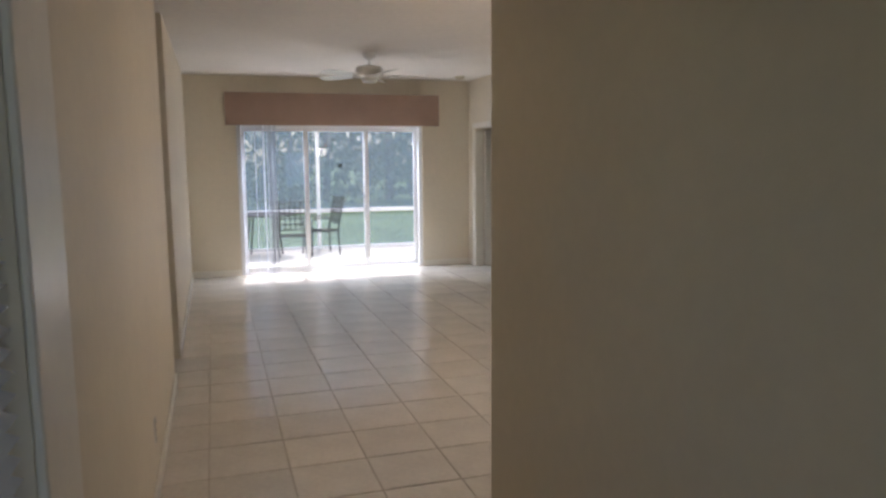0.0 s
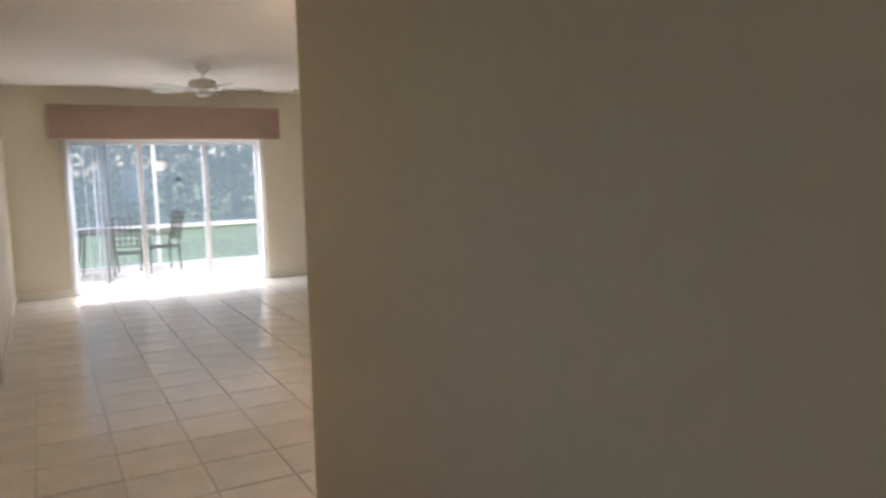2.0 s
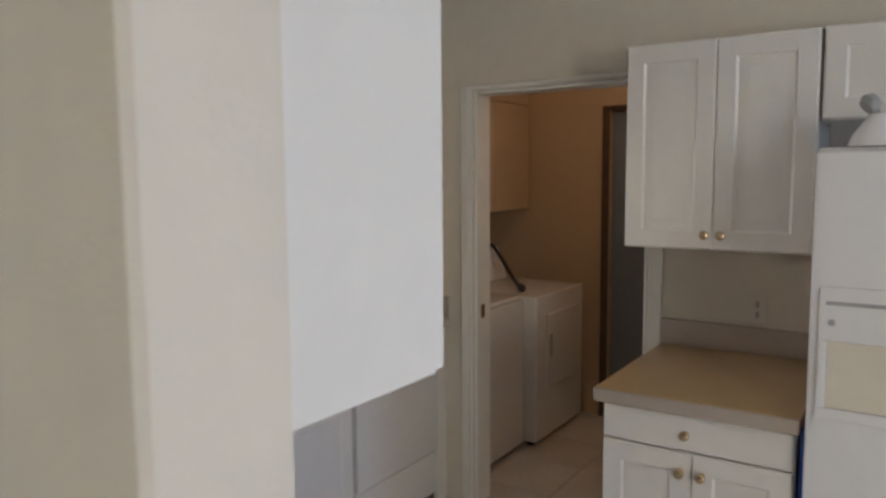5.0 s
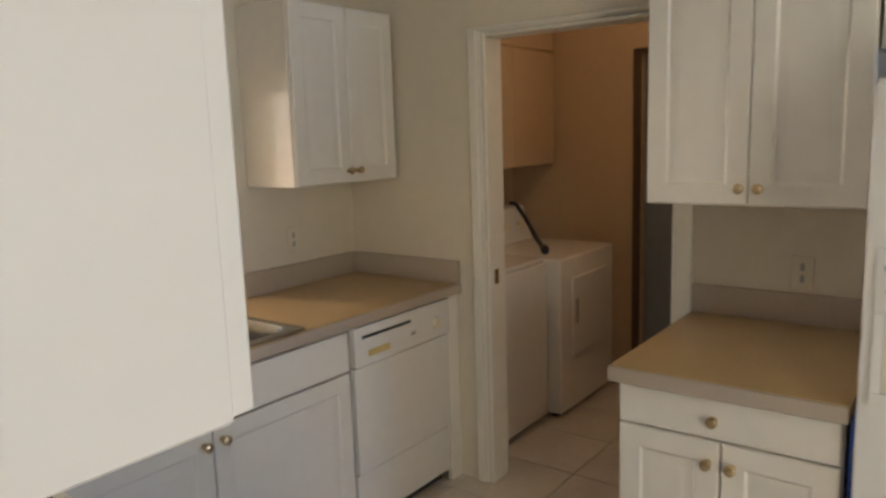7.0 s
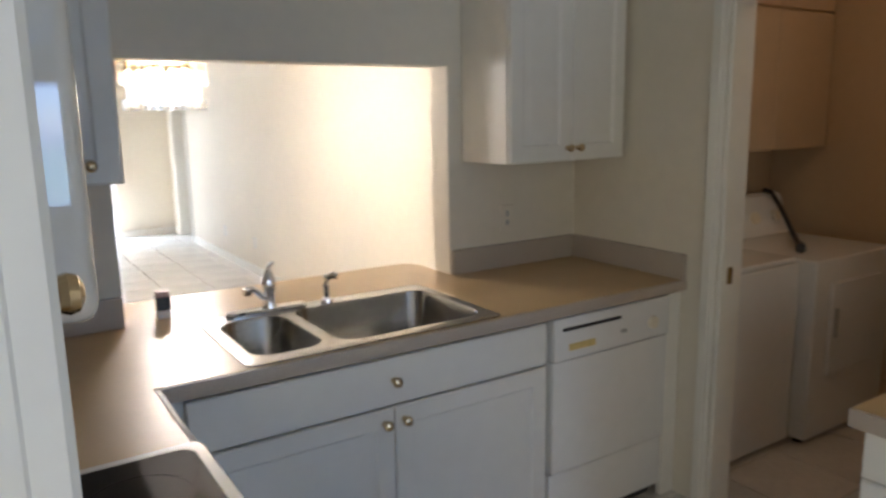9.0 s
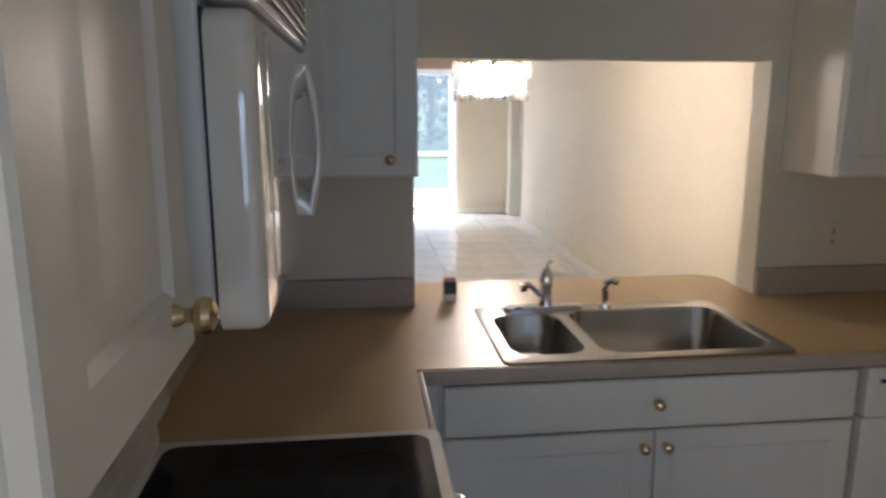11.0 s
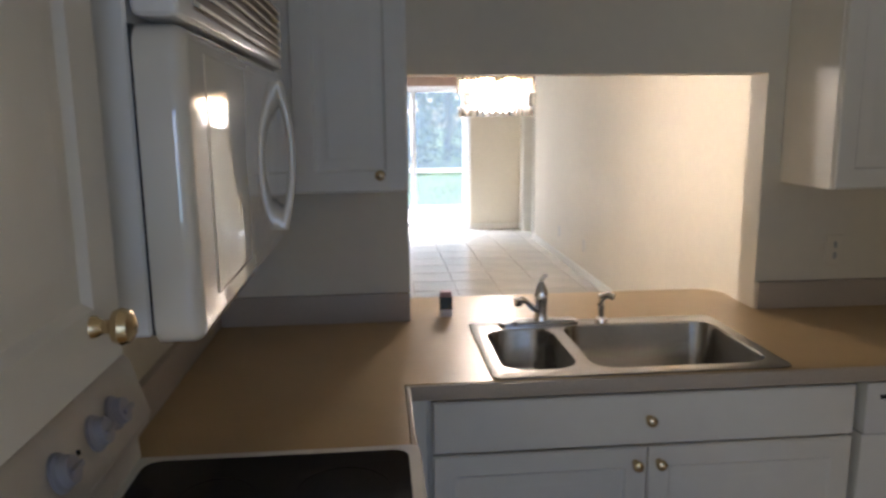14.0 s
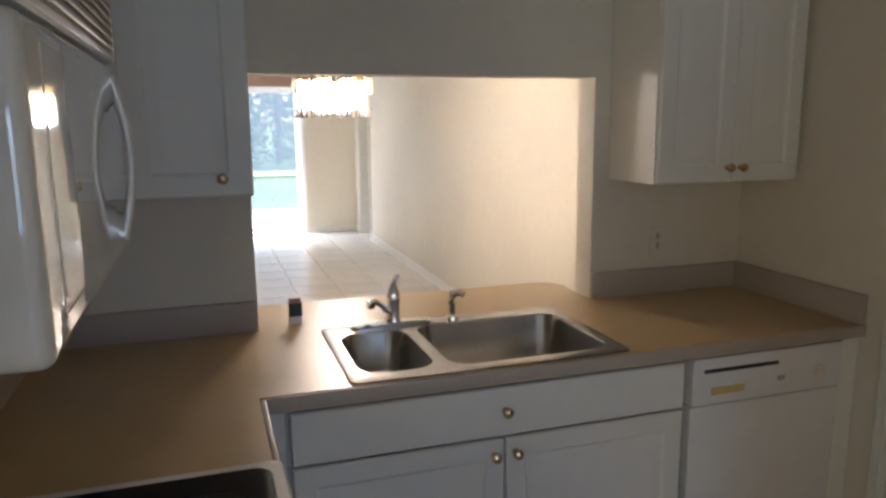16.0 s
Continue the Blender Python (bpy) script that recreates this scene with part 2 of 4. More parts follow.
def flat_front(m, w, h, thick=0.019):
    bm = bmesh.new()
    loops = []
    for inset, depth in ((0, 0), (0, thick - 0.004), (0.004, thick)):
        loops.append([m @ Vector(p) for p in ((inset, inset, depth), (w - inset, inset, depth), (w - inset, h - inset, depth), (inset, h - inset, depth))])
    return bm_loft(bm, loops)


def knob(parent, m, r=0.016):
    """A round brass cabinet knob whose foot is at m and which points along its z."""
    return part("knob", lathe([(0.0, 0), (r * 0.62, 0), (r * 0.55, 0.004), (r * 0.36, 0.009), (r * 0.40, 0.014), (r * 0.85, 0.018), (r, 0.024), (r * 0.86, 0.031), (r * 0.4, 0.035), (0, 0.0355)], m, 20), BRASS, parent, "polished brass knob")


def cabinet_door(parent, origin, across, out, w, h, knob_at, name="door", raised=True):
    m = basis(origin, across, out)
    d = part(name, raised_panel(m, w, h) if raised else flat_front(m, w, h), CABINET, parent)
    if knob_at:
        knob(d, m @ Matrix.Translation((knob_at[0], knob_at[1], 0.019)))
    return d


# ---------- the setting ----------
H = 2.73          # ceiling
LX, RX = -1.365, 2.645   # side walls of hall and living room
FY = 8.0          # wall with the sliding door
BY = -7.6         # wall behind the walk
T = 0.12


def wall(name, pieces, label, mat=None):
    bm = bmesh.new()
    for a, b in pieces:
        bm_box(bm, a, b)
    return structure(name, bm, mat or WALL, label, "wall")


def plate(outer, holes, place, depth):
    """A plate from a flat outline with holes, made solid by depth. place turns (u, v) into a world point."""
    bm = bmesh.new()
    edges = []
    for loop in (outer, *holes):
        vs = [bm.verts.new(place(u, v)) for u, v in loop]
        edges += [bm.edges.new((vs[k], vs[(k + 1) % len(vs)])) for k in range(len(vs))]
    made = bmesh.ops.triangle_fill(bm, edges=edges, use_beauty=True)
    faces = [f for f in made["geom"] if isinstance(f, bmesh.types.BMFace)]
    moved = bmesh.ops.extrude_face_region(bm, geom=faces)
    bmesh.ops.translate(bm, verts=[v for v in moved["geom"] if isinstance(v, bmesh.types.BMVert)], vec=depth)
    bmesh.ops.recalc_face_normals(bm, faces=bm.faces[:])
    return bm


def rect(u0, u1, v0, v1):
    return [(u0, v0), (u1, v0), (u1, v1), (u0, v1)]


def notched(u0, u1, top, gaps):
    """An outline of a wall from u0 to u1 with door openings (from, to, height) down to the floor."""
    out = [(u0, 0)]
    for a, b, z in gaps:
        out += [(a, 0), (a, z), (b, z), (b, 0)]
    return out + [(u1, 0), (u1, top), (u0, top)]


# stove wall between hall and kitchen
SX0, SX1, SY0 = -0.088, 0.004, -2.27
bm = box((SX0, SY0, 0), (SX1, T, H), 0.012, 3)
tagged(finish("wall_stove", bm, WALL), "cream painted wall between hall and kitchen", "wall", "", "structure")
# sink wall with the pass-through
PX0, PX1, PZ0, PZ1 = 0.682, 1.952, 0.872, 1.764
structure("wall_sink", plate(rect(SX1, RX, 0, H), [rect(PX0, PX1, PZ0, PZ1)], lambda u, v: (u, 0, v), (0, T, 0)), WALL, "cream painted wall with a wide pass-through opening", "wall")
# right wall: laundry door, then the living room's closet door
LD0, LD1, LDZ = -1.62, -0.79, 1.985
CD0, CD1 = 7.06, 7.72
structure("wall_east", plate(notched(BY, FY, H, ((LD0, LD1, LDZ), (CD0, CD1, 2.03))), [], lambda u, v: (RX, u, v), (T, 0, 0)), WALL, "long cream painted wall with two door openings", "wall")
# left wall with an opening to another room, a window near the entrance, and an added hole for the warm fill
LO0, LO1 = 3.07, 3.80
structure("wall_west", plate(rect(BY, LO0, 0, H), [rect(-1.70, -0.95, 0.86, 2.1), rect(-6.0, -4.6, 0.75, 2.15)], lambda u, v: (LX - T, u, v), (T, 0, 0)), WALL, "long cream painted wall of the hall", "wall")
structure("wall_west_far", plate(rect(LO1, FY, 0, H), [], lambda u, v: (LX - T, u, v), (T, 0, 0)), WALL, "long cream painted wall of the living room", "wall")
# far wall with the sliding door
DX0, DX1, DZ = -0.71, 1.92, 2.10
structure("wall_north", plate(notched(LX - T, RX + T, H, ((DX0, DX1, DZ),)), [], lambda u, v: (u, FY, v), (0, 0.2, 0)), WALL, "cream painted wall round the sliding door", "wall")
# wall behind the walk, with the kitchen window
WX0, WX1, WZ0, WZ1 = 0.30, 2.30, 0.50, 2.25
structure("wall_south", plate(rect(LX - T, RX + T, 0, H), [rect(WX0, WX1, WZ0, WZ1)], lambda u, v: (u, BY - T, v), (0, T, 0)), WALL, "cream painted wall with a window", "wall")
# laundry room, its walls coloured tan as under warm lamplight
LRX = 4.22
wall("wall_laundry_back", [((RX + T, 0.03, 0), (LRX + T, 0.03 + T, H))], "wall behind the washer, warm lamplight put into its tan colour", LAUNDRY)
structure("wall_laundry_east", plate(notched(-2.6, 0.03, H, ((-1.62, -0.86, 2.0),)), [], lambda u, v: (LRX, u, v), (T, 0, 0)), LAUNDRY, "wall with a dark doorway, warm lamplight put into its tan colour", "wall")
wall("wall_laundry_south", [((RX + T, -2.6 - T, 0), (LRX + T, -2.6, H))], "wall of the laundry room, warm lamplight put into its tan colour", LAUNDRY)
ld = thing("door_3", "closed slate-grey painted door of the laundry room", "door", (LRX + 0.06, -1.24, 0.006), kind="structure")
part("leaf", box((LRX + 0.045, -1.616, 0.006), (LRX + 0.085, -0.864, 1.994), 0.003, 1), SLATE, ld)
part("door_handle", lathe([(0, 0), (0.026, 0), (0.026, 0.006), (0.011, 0.012), (0.011, 0.028), (0.026, 0.042), (0.024, 0.056), (0, 0.062)], Matrix.Translation((LRX + 0.0449, -1.54, 0.95)) @ pose(0, 0, 0, 0, -90, 0), 16), BRASS, ld)
# rooms past the openings, closed; past the laundry the unlit dark is in the colour
wall("wall_unlit_recess", [((LRX + T, -2.4, 0), (LRX + T + 1.2, -2.3, 2.4)), ((LRX + T, -0.5, 0), (LRX + T + 1.2, -0.4, 2.4)), ((LRX + T + 1.2, -2.4, 0), (LRX + T + 1.3, -0.4, 2.4)), ((LRX + T, -2.4, 2.4), (LRX + T + 1.3, -0.4, 2.5))], "unseen recess walls past the laundry door, coloured dark as unlit", UNLIT)
wall("wall_closet", [((RX + T, 6.9, 0), (RX + T + 1.0, 7.0, H)), ((RX + T, 7.9, 0), (RX + T + 1.0, 8.0, H)), ((RX + T + 1.0, 6.9, 0), (RX + T + 1.1, 8.0, H))], "plain walls past the doorway")
wall("wall_side_room", [((LX - T - 1.5, 2.6, 0), (LX - T, 2.7, H)), ((LX - T - 1.5, 4.2, 0), (LX - T, 4.3, H)), ((LX - T - 1.6, 2.6, 0), (LX - T - 1.5, 4.3, H))], "plain walls past the side opening")
structure("ceiling", box((LX - T - 1.6, BY - T, H), (LRX + 0.2, FY + 0.2, H + 0.15)), CEILING, "textured white ceiling", "ceiling")


def trim(name, pieces, label, bevel=0.004, mat=None):
    bm = bmesh.new()
    for a, b in pieces:
        bm_box(bm, a, b, bevel, 1)
    return structure(name, bm, mat or TRIM, label, "trim")


BB, BT = 0.09, 0.013
trim("baseboard_east", [((RX - BT, T + 0.002, 0), (RX - 0.001, CD0 - 0.085, BB)), ((RX - BT, CD1 + 0.085, 0), (RX - 0.001, FY - BT - 0.002, BB))], "white painted baseboard")
trim("baseboard_west", [((LX + 0.001, -0.6, 0), (LX + BT, LO0, BB)), ((LX + 0.001, LO1, 0), (LX + BT, FY - BT - 0.002, BB))], "white painted baseboard")
trim("baseboard_north", [((LX + BT + 0.002, FY - BT, 0), (DX0 - 0.01, FY - 0.001, BB)), ((DX1 + 0.01, FY - BT, 0), (RX - BT - 0.002, FY - 0.001, BB))], "white painted baseboard")
trim("baseboard_stove_wall", [((SX0 - BT, SY0, 0), (SX0 - 0.001, T, BB))], "white painted baseboard")


def casing(name, x, y0, y1, z1, side, label, w=0.075, head=0.075, mat=None):
    """A stepped door casing round an opening in a wall across x, with its jamb lining."""
    pieces = []
    for depth, inset in ((0.012, 0.0), (0.020, w * 0.3)):
        xa, xb = (x - depth, x - 0.001) if side < 0 else (x + 0.001, x + depth)
        pieces += [((xa, y0 - w, 0), (xb, y0 - inset, z1 + head)), ((xa, y1 + inset, 0), (xb, y1 + w, z1 + head)), ((xa, y0 - inset, z1 + head * 0.3 * (inset > 0)), (xb, y1 + inset, z1 + head))]
    return trim(name, pieces, label, 0.003, mat)


casing("trim_laundry_door", RX, LD0, LD1, LDZ, -1, "cream painted casing round the laundry doorway", 0.06, 0.022)
casing("trim_closet_door", RX, CD0, CD1, 2.03, -1, "white painted casing round the closet doorway")
casing("trim_garage_door", LRX, -1.62, -0.86, 2.0, -1, "dark brown casing round a dark doorway", 0.045, 0.03, BROWN)
# jamb linings
trim("trim_laundry_jamb", [((RX - 0.004, LD1 - 0.018, 0), (RX + T + 0.004, LD1 - 0.001, LDZ)), ((RX - 0.004, LD0 + 0.001, 0), (RX + T + 0.004, LD0 + 0.018, LDZ)), ((RX - 0.004, LD0 + 0.019, LDZ - 0.018), (RX + T + 0.004, LD1 - 0.019, LDZ - 0.001))], "cream painted door jamb")
trim("trim_closet_jamb", [((RX - 0.004, CD1 - 0.018, 0), (RX + T + 0.004, CD1 - 0.001, LDZ)), ((RX - 0.004, CD0 + 0.001, 0), (RX + T + 0.004, CD0 + 0.018, LDZ))], "white painted door jamb")
solo("strike_plate", box((RX + 0.03, LD1 - 0.0235, 0.92), (RX + 0.06, LD1 - 0.0185, 0.985), 0.001, 1), BRASS, "small brass strike plate in the door jamb", "strike plate")
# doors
# added leaf in the dark recess, hidden by the closed laundry door
door = thing("door_unseen", "unseen added door leaf behind the closed laundry door, coloured dark", "door", (LRX + 0.2, -0.91, 0), kind="structure")
part("leaf", box((LRX + T + 0.02, -0.93, 0.01), (LRX + T + 0.7, -0.89, 1.99), 0.003, 1), UNLIT, door)
door = thing("door_closet", "white painted closet door standing open", "door", (RX + 0.2, 7.68, 0), kind="structure")
part("leaf", box((RX + T + 0.01, 7.655, 0.01), (RX + T + 0.62, 7.69, 2.0), 0.003, 1), TRIM, door)
part("door_handle", lathe([(0, 0), (0.012, 0), (0.012, 0.03), (0.026, 0.045), (0.026, 0.06), (0, 0.068)], Matrix.Translation((RX + T + 0.55, 7.655, 0.95)) @ pose(0, 0, 0, 90), 16), BRASS, door)

# ---------- living room: sliding door, valance, blinds, fan ----------
slider = thing("door_sliding", "white framed three-panel sliding glass door to the patio", "sliding door", (0.6, FY + 0.1, 0), kind="structure")
part("door_frame", bm_box(bm_box(bm_box(bm_box(bmesh.new(), (DX0, FY + 0.03, 0.0), (DX0 + 0.05, FY + 0.17, DZ), 0.004, 1), (DX1 - 0.05, FY + 0.03, 0.0), (DX1, FY + 0.17, DZ), 0.004, 1),
     (DX0 + 0.05, FY + 0.03, DZ - 0.05), (DX1 - 0.05, FY + 0.17, DZ), 0.004, 1), (DX0 + 0.05, FY + 0.03, 0.0), (DX1 - 0.05, FY + 0.17, 0.025), 0.004, 1), VINYL, slider)
for k, (x0, x1, dy) in enumerate(((DX0 + 0.05, 0.26, 0.06), (0.20, 1.13, 0.095), (1.06, DX1 - 0.05, 0.13))):
    s = 0.055
    bm = bmesh.new()
    for a, b in (((x0, 0), (x0 + s, 1)), ((x1 - s, 0), (x1, 1))):
        bm_box(bm, (a[0], FY + dy, 0.027), (b[0], FY + dy + 0.03, DZ - 0.052), 0.004, 1)
    bm_box(bm, (x0 + s, FY + dy, 0.027), (x1 - s, FY + dy + 0.03, 0.10), 0.004, 1)
    bm_box(bm, (x0 + s, FY + dy, DZ - 0.11), (x1 - s, FY + dy + 0.03, DZ - 0.052), 0.004, 1)
    panel = part("sliding_panel", bm, VINYL, slider)
    pane = part("pane", box((x0 + s - 0.005, FY + dy + 0.012, 0.095), (x1 - s + 0.005, FY + dy + 0.018, DZ - 0.105)), GLASS, panel)
    pane.visible_shadow = False
    if k == 2:
        part("door_lock", lathe([(0, 0), (0.030, 0), (0.028, 0.012), (0.012, 0.020), (0, 0.021)], Matrix.Translation((x0 + 0.028, FY + dy - 0.001, 1.06)) @ pose(0, 0, 0, 90), 16), IRON, panel)
    if k == 1:
        part("sticker", lathe([(0, 0), (0.028, 0), (0.028, 0.002), (0, 0.002)], Matrix.Translation((0.72, FY + dy + 0.011, 1.51)) @ pose(0, 0, 0, 90), 16), IRON, panel)

valance = thing("window_valance", "mauve fabric-covered box valance above the sliding door", "valance", (0.64, FY - 0.08, 2.07))
part("front_board", box((-0.845, FY - 0.17, 2.065), (2.13, FY - 0.145, 2.50), 0.008), VALANCE, valance)
part("top_board", box((-0.82, FY - 0.143, 2.475), (2.105, FY - 0.002, 2.498), 0.004), VALANCE, valance)
for x in (-0.843, 2.104):
    part("side_board", box((x, FY - 0.143, 2.067), (x + 0.024, FY - 0.002, 2.473), 0.004), VALANCE, valance)

blind = thing("vertical_blind", "pale vertical blind drawn open beside the sliding door", "blind", (-0.3, FY - 0.06, 2.1))
part("head_rail", box((-0.75, FY - 0.09, 2.14), (1.95, FY - 0.045, 2.18), 0.004), VINYL, blind)
slats = [(-0.64, 62), (-0.47, 84), (-0.36, 76)] + [(-0.31 + 0.022 * k, 82 + 3 * (k % 3)) for k in range(6)]
for x, turn in slats:
    bm = bmesh.new()
    pts = []
    for k in range(7):
        u = (k / 6 - 0.5) * 0.089
        pts.append((u, 0.006 * (1 - (2 * u / 0.089) ** 2)))
    m = Matrix.Translation((x, FY - 0.068, 0)) @ pose(0, 0, 0, 0, 0, turn)
    loop = [(u, v) for u, v in pts] + [(u, v - 0.0012) for u, v in reversed(pts)]
    bm_loft(bm, [[m @ Vector((u, v, z)) for u, v in loop] for z in (0.03, 2.138)])
    part("slat", bm, SLAT, blind)

fan = thing("ceiling_fan", "white five-blade ceiling fan on a short downrod", "ceiling fan", (0.62, 5.5, H))
FX, FYC = 0.62, 5.5
at = Matrix.Translation((FX, FYC, 0))
part("canopy", lathe([(0, H - 0.001), (0.07, H - 0.001), (0.068, H - 0.03), (0.045, H - 0.06), (0.02, H - 0.07), (0, H - 0.07)], at), ENAMEL, fan)
part("downrod", lathe([(0, H - 0.07), (0.013, H - 0.07), (0.013, 2.58), (0, 2.58)], at, 12), ENAMEL, fan)
part("motor_housing", lathe([(0, 2.605), (0.05, 2.60), (0.12, 2.585), (0.145, 2.57), (0.15, 2.50), (0.14, 2.48), (0.09, 2.465), (0.08, 2.43), (0.06, 2.415), (0, 2.412)], at, 32), ENAMEL, fan)
for k in range(5):
    turn = at @ pose(0, 0, 0, 0, 0, 72 * k - 6)
    part("blade_iron", bm_loft(bmesh.new(), [[turn @ Vector((x, y, z)) for x, y, z in ((r, -w, 2.477), (r, w, 2.477), (r, w, 2.483), (r, -w, 2.483))] for r, w in ((0.10, 0.018), (0.16, 0.012), (0.22, 0.035))]), ENAMEL, fan)
    bm = bmesh.new()
    edge = [(0.20, -0.05), (0.45, -0.065), (0.58, -0.066), (0.615, -0.05), (0.628, 0.0), (0.615, 0.05), (0.58, 0.066), (0.45, 0.065), (0.20, 0.05)]
    bm_loft(bm, [[turn @ Vector((x, y, z + 0.19 * y + 2.487)) for x, y in edge] for z in (0, 0.006)])
    part("blade", bm, ENAMEL, fan)

det = thing("smoke_detector", "small round smoke detector on the ceiling", "smoke detector", (2.3, 7.4, H))
part("base", lathe([(0, H - 0.001), (0.07, H - 0.001), (0.07, H - 0.014), (0, H - 0.014)], Matrix.Translation((2.3, 7.4, 0))), BISQUE, det)
part("cover", lathe([(0, H - 0.0145), (0.062, H - 0.0145), (0.056, H - 0.034), (0.03, H - 0.042), (0, H - 0.042)], Matrix.Translation((2.3, 7.4, 0))), BISQUE, det)


def outlet(at, across, out, label, dark=True):
    m = basis(at, across, out)
    o = thing("outlet", label, "outlet", at)
    bm = bmesh.new()
    bm_loft(bm, [[m @ Vector((u, v, w)) for u, v in ((-a, -b), (a, -b), (a, b), (-a, b))] for a, b, w in ((0.035, 0.057, 0.0005), (0.035, 0.057, 0.003), (0.032, 0.054, 0.006))])
    part("cover_plate", bm, WALL if dark else ENAMEL, o)
    for v in (-0.02, 0.02):
        bm = bmesh.new()
        bm_loft(bm, [[m @ Vector(((0.007 if dark else 0.015) * math.cos(k * math.pi / 6), v + 0.014 * math.sin(k * math.pi / 6), w)) for k in range(12)] for w in (0.0062, 0.0085)])
        part("receptacle", bm, GREYPLASTIC if dark else BISQUE, o)
    return o


outlet((LX + 0.0005, 1.28, 0.32), (0, 1, 0), (1, 0, 0), "white wall outlet above the baseboard", False)
outlet((RX - 0.0005, 4.6, 0.33), (0, -1, 0), (-1, 0, 0), "white wall outlet above the baseboard", False)
outlet((RX - 0.0005, 5.6, 0.33), (0, -1, 0), (-1, 0, 0), "white wall outlet above the baseboard", False)
outlet((2.25, -0.0005, 1.127), (1, 0, 0), (0, -1, 0), "white kitchen outlet above the backsplash")
outlet((RX - 0.0005, -2.04, 1.085), (0, -1, 0), (-1, 0, 0), "white kitchen outlet above the backsplash")

# chandelier: drum of crystal strips round a ring of bulbs
CX, CY, CZ = 1.31, 2.0, 1.625
ch = thing("chandelier", "lit drum chandelier of hanging crystal strips in three tiers", "chandelier", (CX, CY, H))
at = Matrix.Translation((CX, CY, 0))
part("canopy", lathe([(0, H - 0.001), (0.07, H - 0.001), (0.06, H - 0.03), (0.012, H - 0.04), (0, H - 0.04)], at), BRASS, ch)
part("stem", lathe([(0, H - 0.04), (0.008, H - 0.04), (0.008, CZ + 0.30), (0, CZ + 0.30)], at, 10), BRASS, ch)
for r, z in ((0.235, CZ + 0.28), (0.17, CZ + 0.285), (0.10, CZ + 0.29)):
    part("ring", tube([(CX + r * math.cos(a * math.pi / 16), CY + r * math.sin(a * math.pi / 16), z) for a in range(33)], 0.005, 6), BRASS, ch)
for k in range(6):
    a = k * math.pi / 3
    part("arm", tube([(CX, CY, CZ + 0.305), (CX + 0.235 * math.cos(a), CY + 0.235 * math.sin(a), CZ + 0.285)], 0.004, 6), BRASS, ch)
    part("bulb", lathe([(0, 0), (0.012, 0.002), (0.022, 0.03), (0.024, 0.045), (0.017, 0.062), (0, 0.068)], Matrix.Translation((CX + 0.13 * math.cos(a), CY + 0.13 * math.sin(a), CZ + 0.16)), 14), BULB, ch)
    part("socket", lathe([(0, 0.228), (0.014, 0.228), (0.014, 0.288), (0, 0.288)], Matrix.Translation((CX + 0.13 * math.cos(a), CY + 0.13 * math.sin(a), CZ)), 12), BRASS, ch)
for r, z0, z1, n in ((0.235, 0.14, 0.275, 44), (0.20, 0.06, 0.20, 38), (0.225, 0.0, 0.06, 42)):
    for k in range(n):
        a = 2 * math.pi * k / n
        m = at @ pose(0, 0, 0, 0, 0, math.degrees(a)) @ Matrix.Translation((r, 0, CZ))
        w = math.pi * r / n * 0.8
        bm = bmesh.new()
        bm_loft(bm, [[m @ Vector((x, y, z)) for x, y in ((-0.004, -w), (0.0, -w * 1.1), (0.006, 0), (0.0, w * 1.1), (-0.004, w))] for z in (z0 + 0.004 * (k % 2), z1)])
        ob = part("crystal_strip", bm, CRYSTAL, ch)
        ob.visible_shadow = False
lamp("chandelier_light", "POINT", Matrix.Translation((CX, CY, CZ + 0.12)), 15, (1.0, 0.91, 0.80), 0.10)

# ---------- kitchen ----------
C = 0.915   # worktop
CF = -0.655  # worktop front of the sink run
SF = 0.652   # worktop front of the stove run
KY = -0.615  # carcass front of the sink run

sink_base = thing("sink_base_cabinet", "white sink base cabinet with false drawer front and two doors", "cabinet", (1.32, -0.3, 0))
bm = box((0.70, KY + 0.014, 0.10), (1.945, -0.004, 0.70), 0.002, 1)
for a, b in (((0.70, KY + 0.014, 0.7005), (1.945, KY + 0.018, 0.872)), ((0.70, KY + 0.0185, 0.7005), (0.718, -0.004, 0.872)), ((1.927, KY + 0.0185, 0.7005), (1.945, -0.004, 0.872))):
    bm_box(bm, a, b)
part("body", bm, CABINET, sink_base)
part("toe_kick", box((0.70, KY + 0.06, 0.0), (1.945, KY + 0.075, 0.0995)), DARK, sink_base)
fr = part("drawer_front", flat_front(basis((0.712, KY, 0.706), (1, 0, 0), (0, -1, 0)), 1.222, 0.150), CABINET, sink_base)
knob(fr, basis((1.322, KY - 0.019, 0.784), (1, 0, 0), (0, -1, 0)))
cabinet_door(sink_base, (0.712, KY, 0.12), (1, 0, 0), (0, -1, 0), 0.609, 0.578, (0.575, 0.532))
cabinet_door(sink_base, (1.325, KY, 0.12), (1, 0, 0), (0, -1, 0), 0.609, 0.578, (0.030, 0.532))
part("filler", box((0.632, KY + 0.002, 0.10), (0.698, KY + 0.03, 0.872), 0.001, 1), CABINET, sink_base)

# worktop of the sink and stove runs, with a cut-out for the sink
SKX0, SKX1, SKY0, SKY1 = 0.878, 1.742, -0.634, -0.080
top = thing("worktop", "beige laminate L-shaped kitchen worktop with raised bar", "worktop", (1.3, -0.3, 0.873))
zt, zb = C, 0.874
hx0, hx1, hy0, hy1 = SKX0 + 0.02, SKX1 - 0.02, SKY0 + 0.02, SKY1 - 0.02
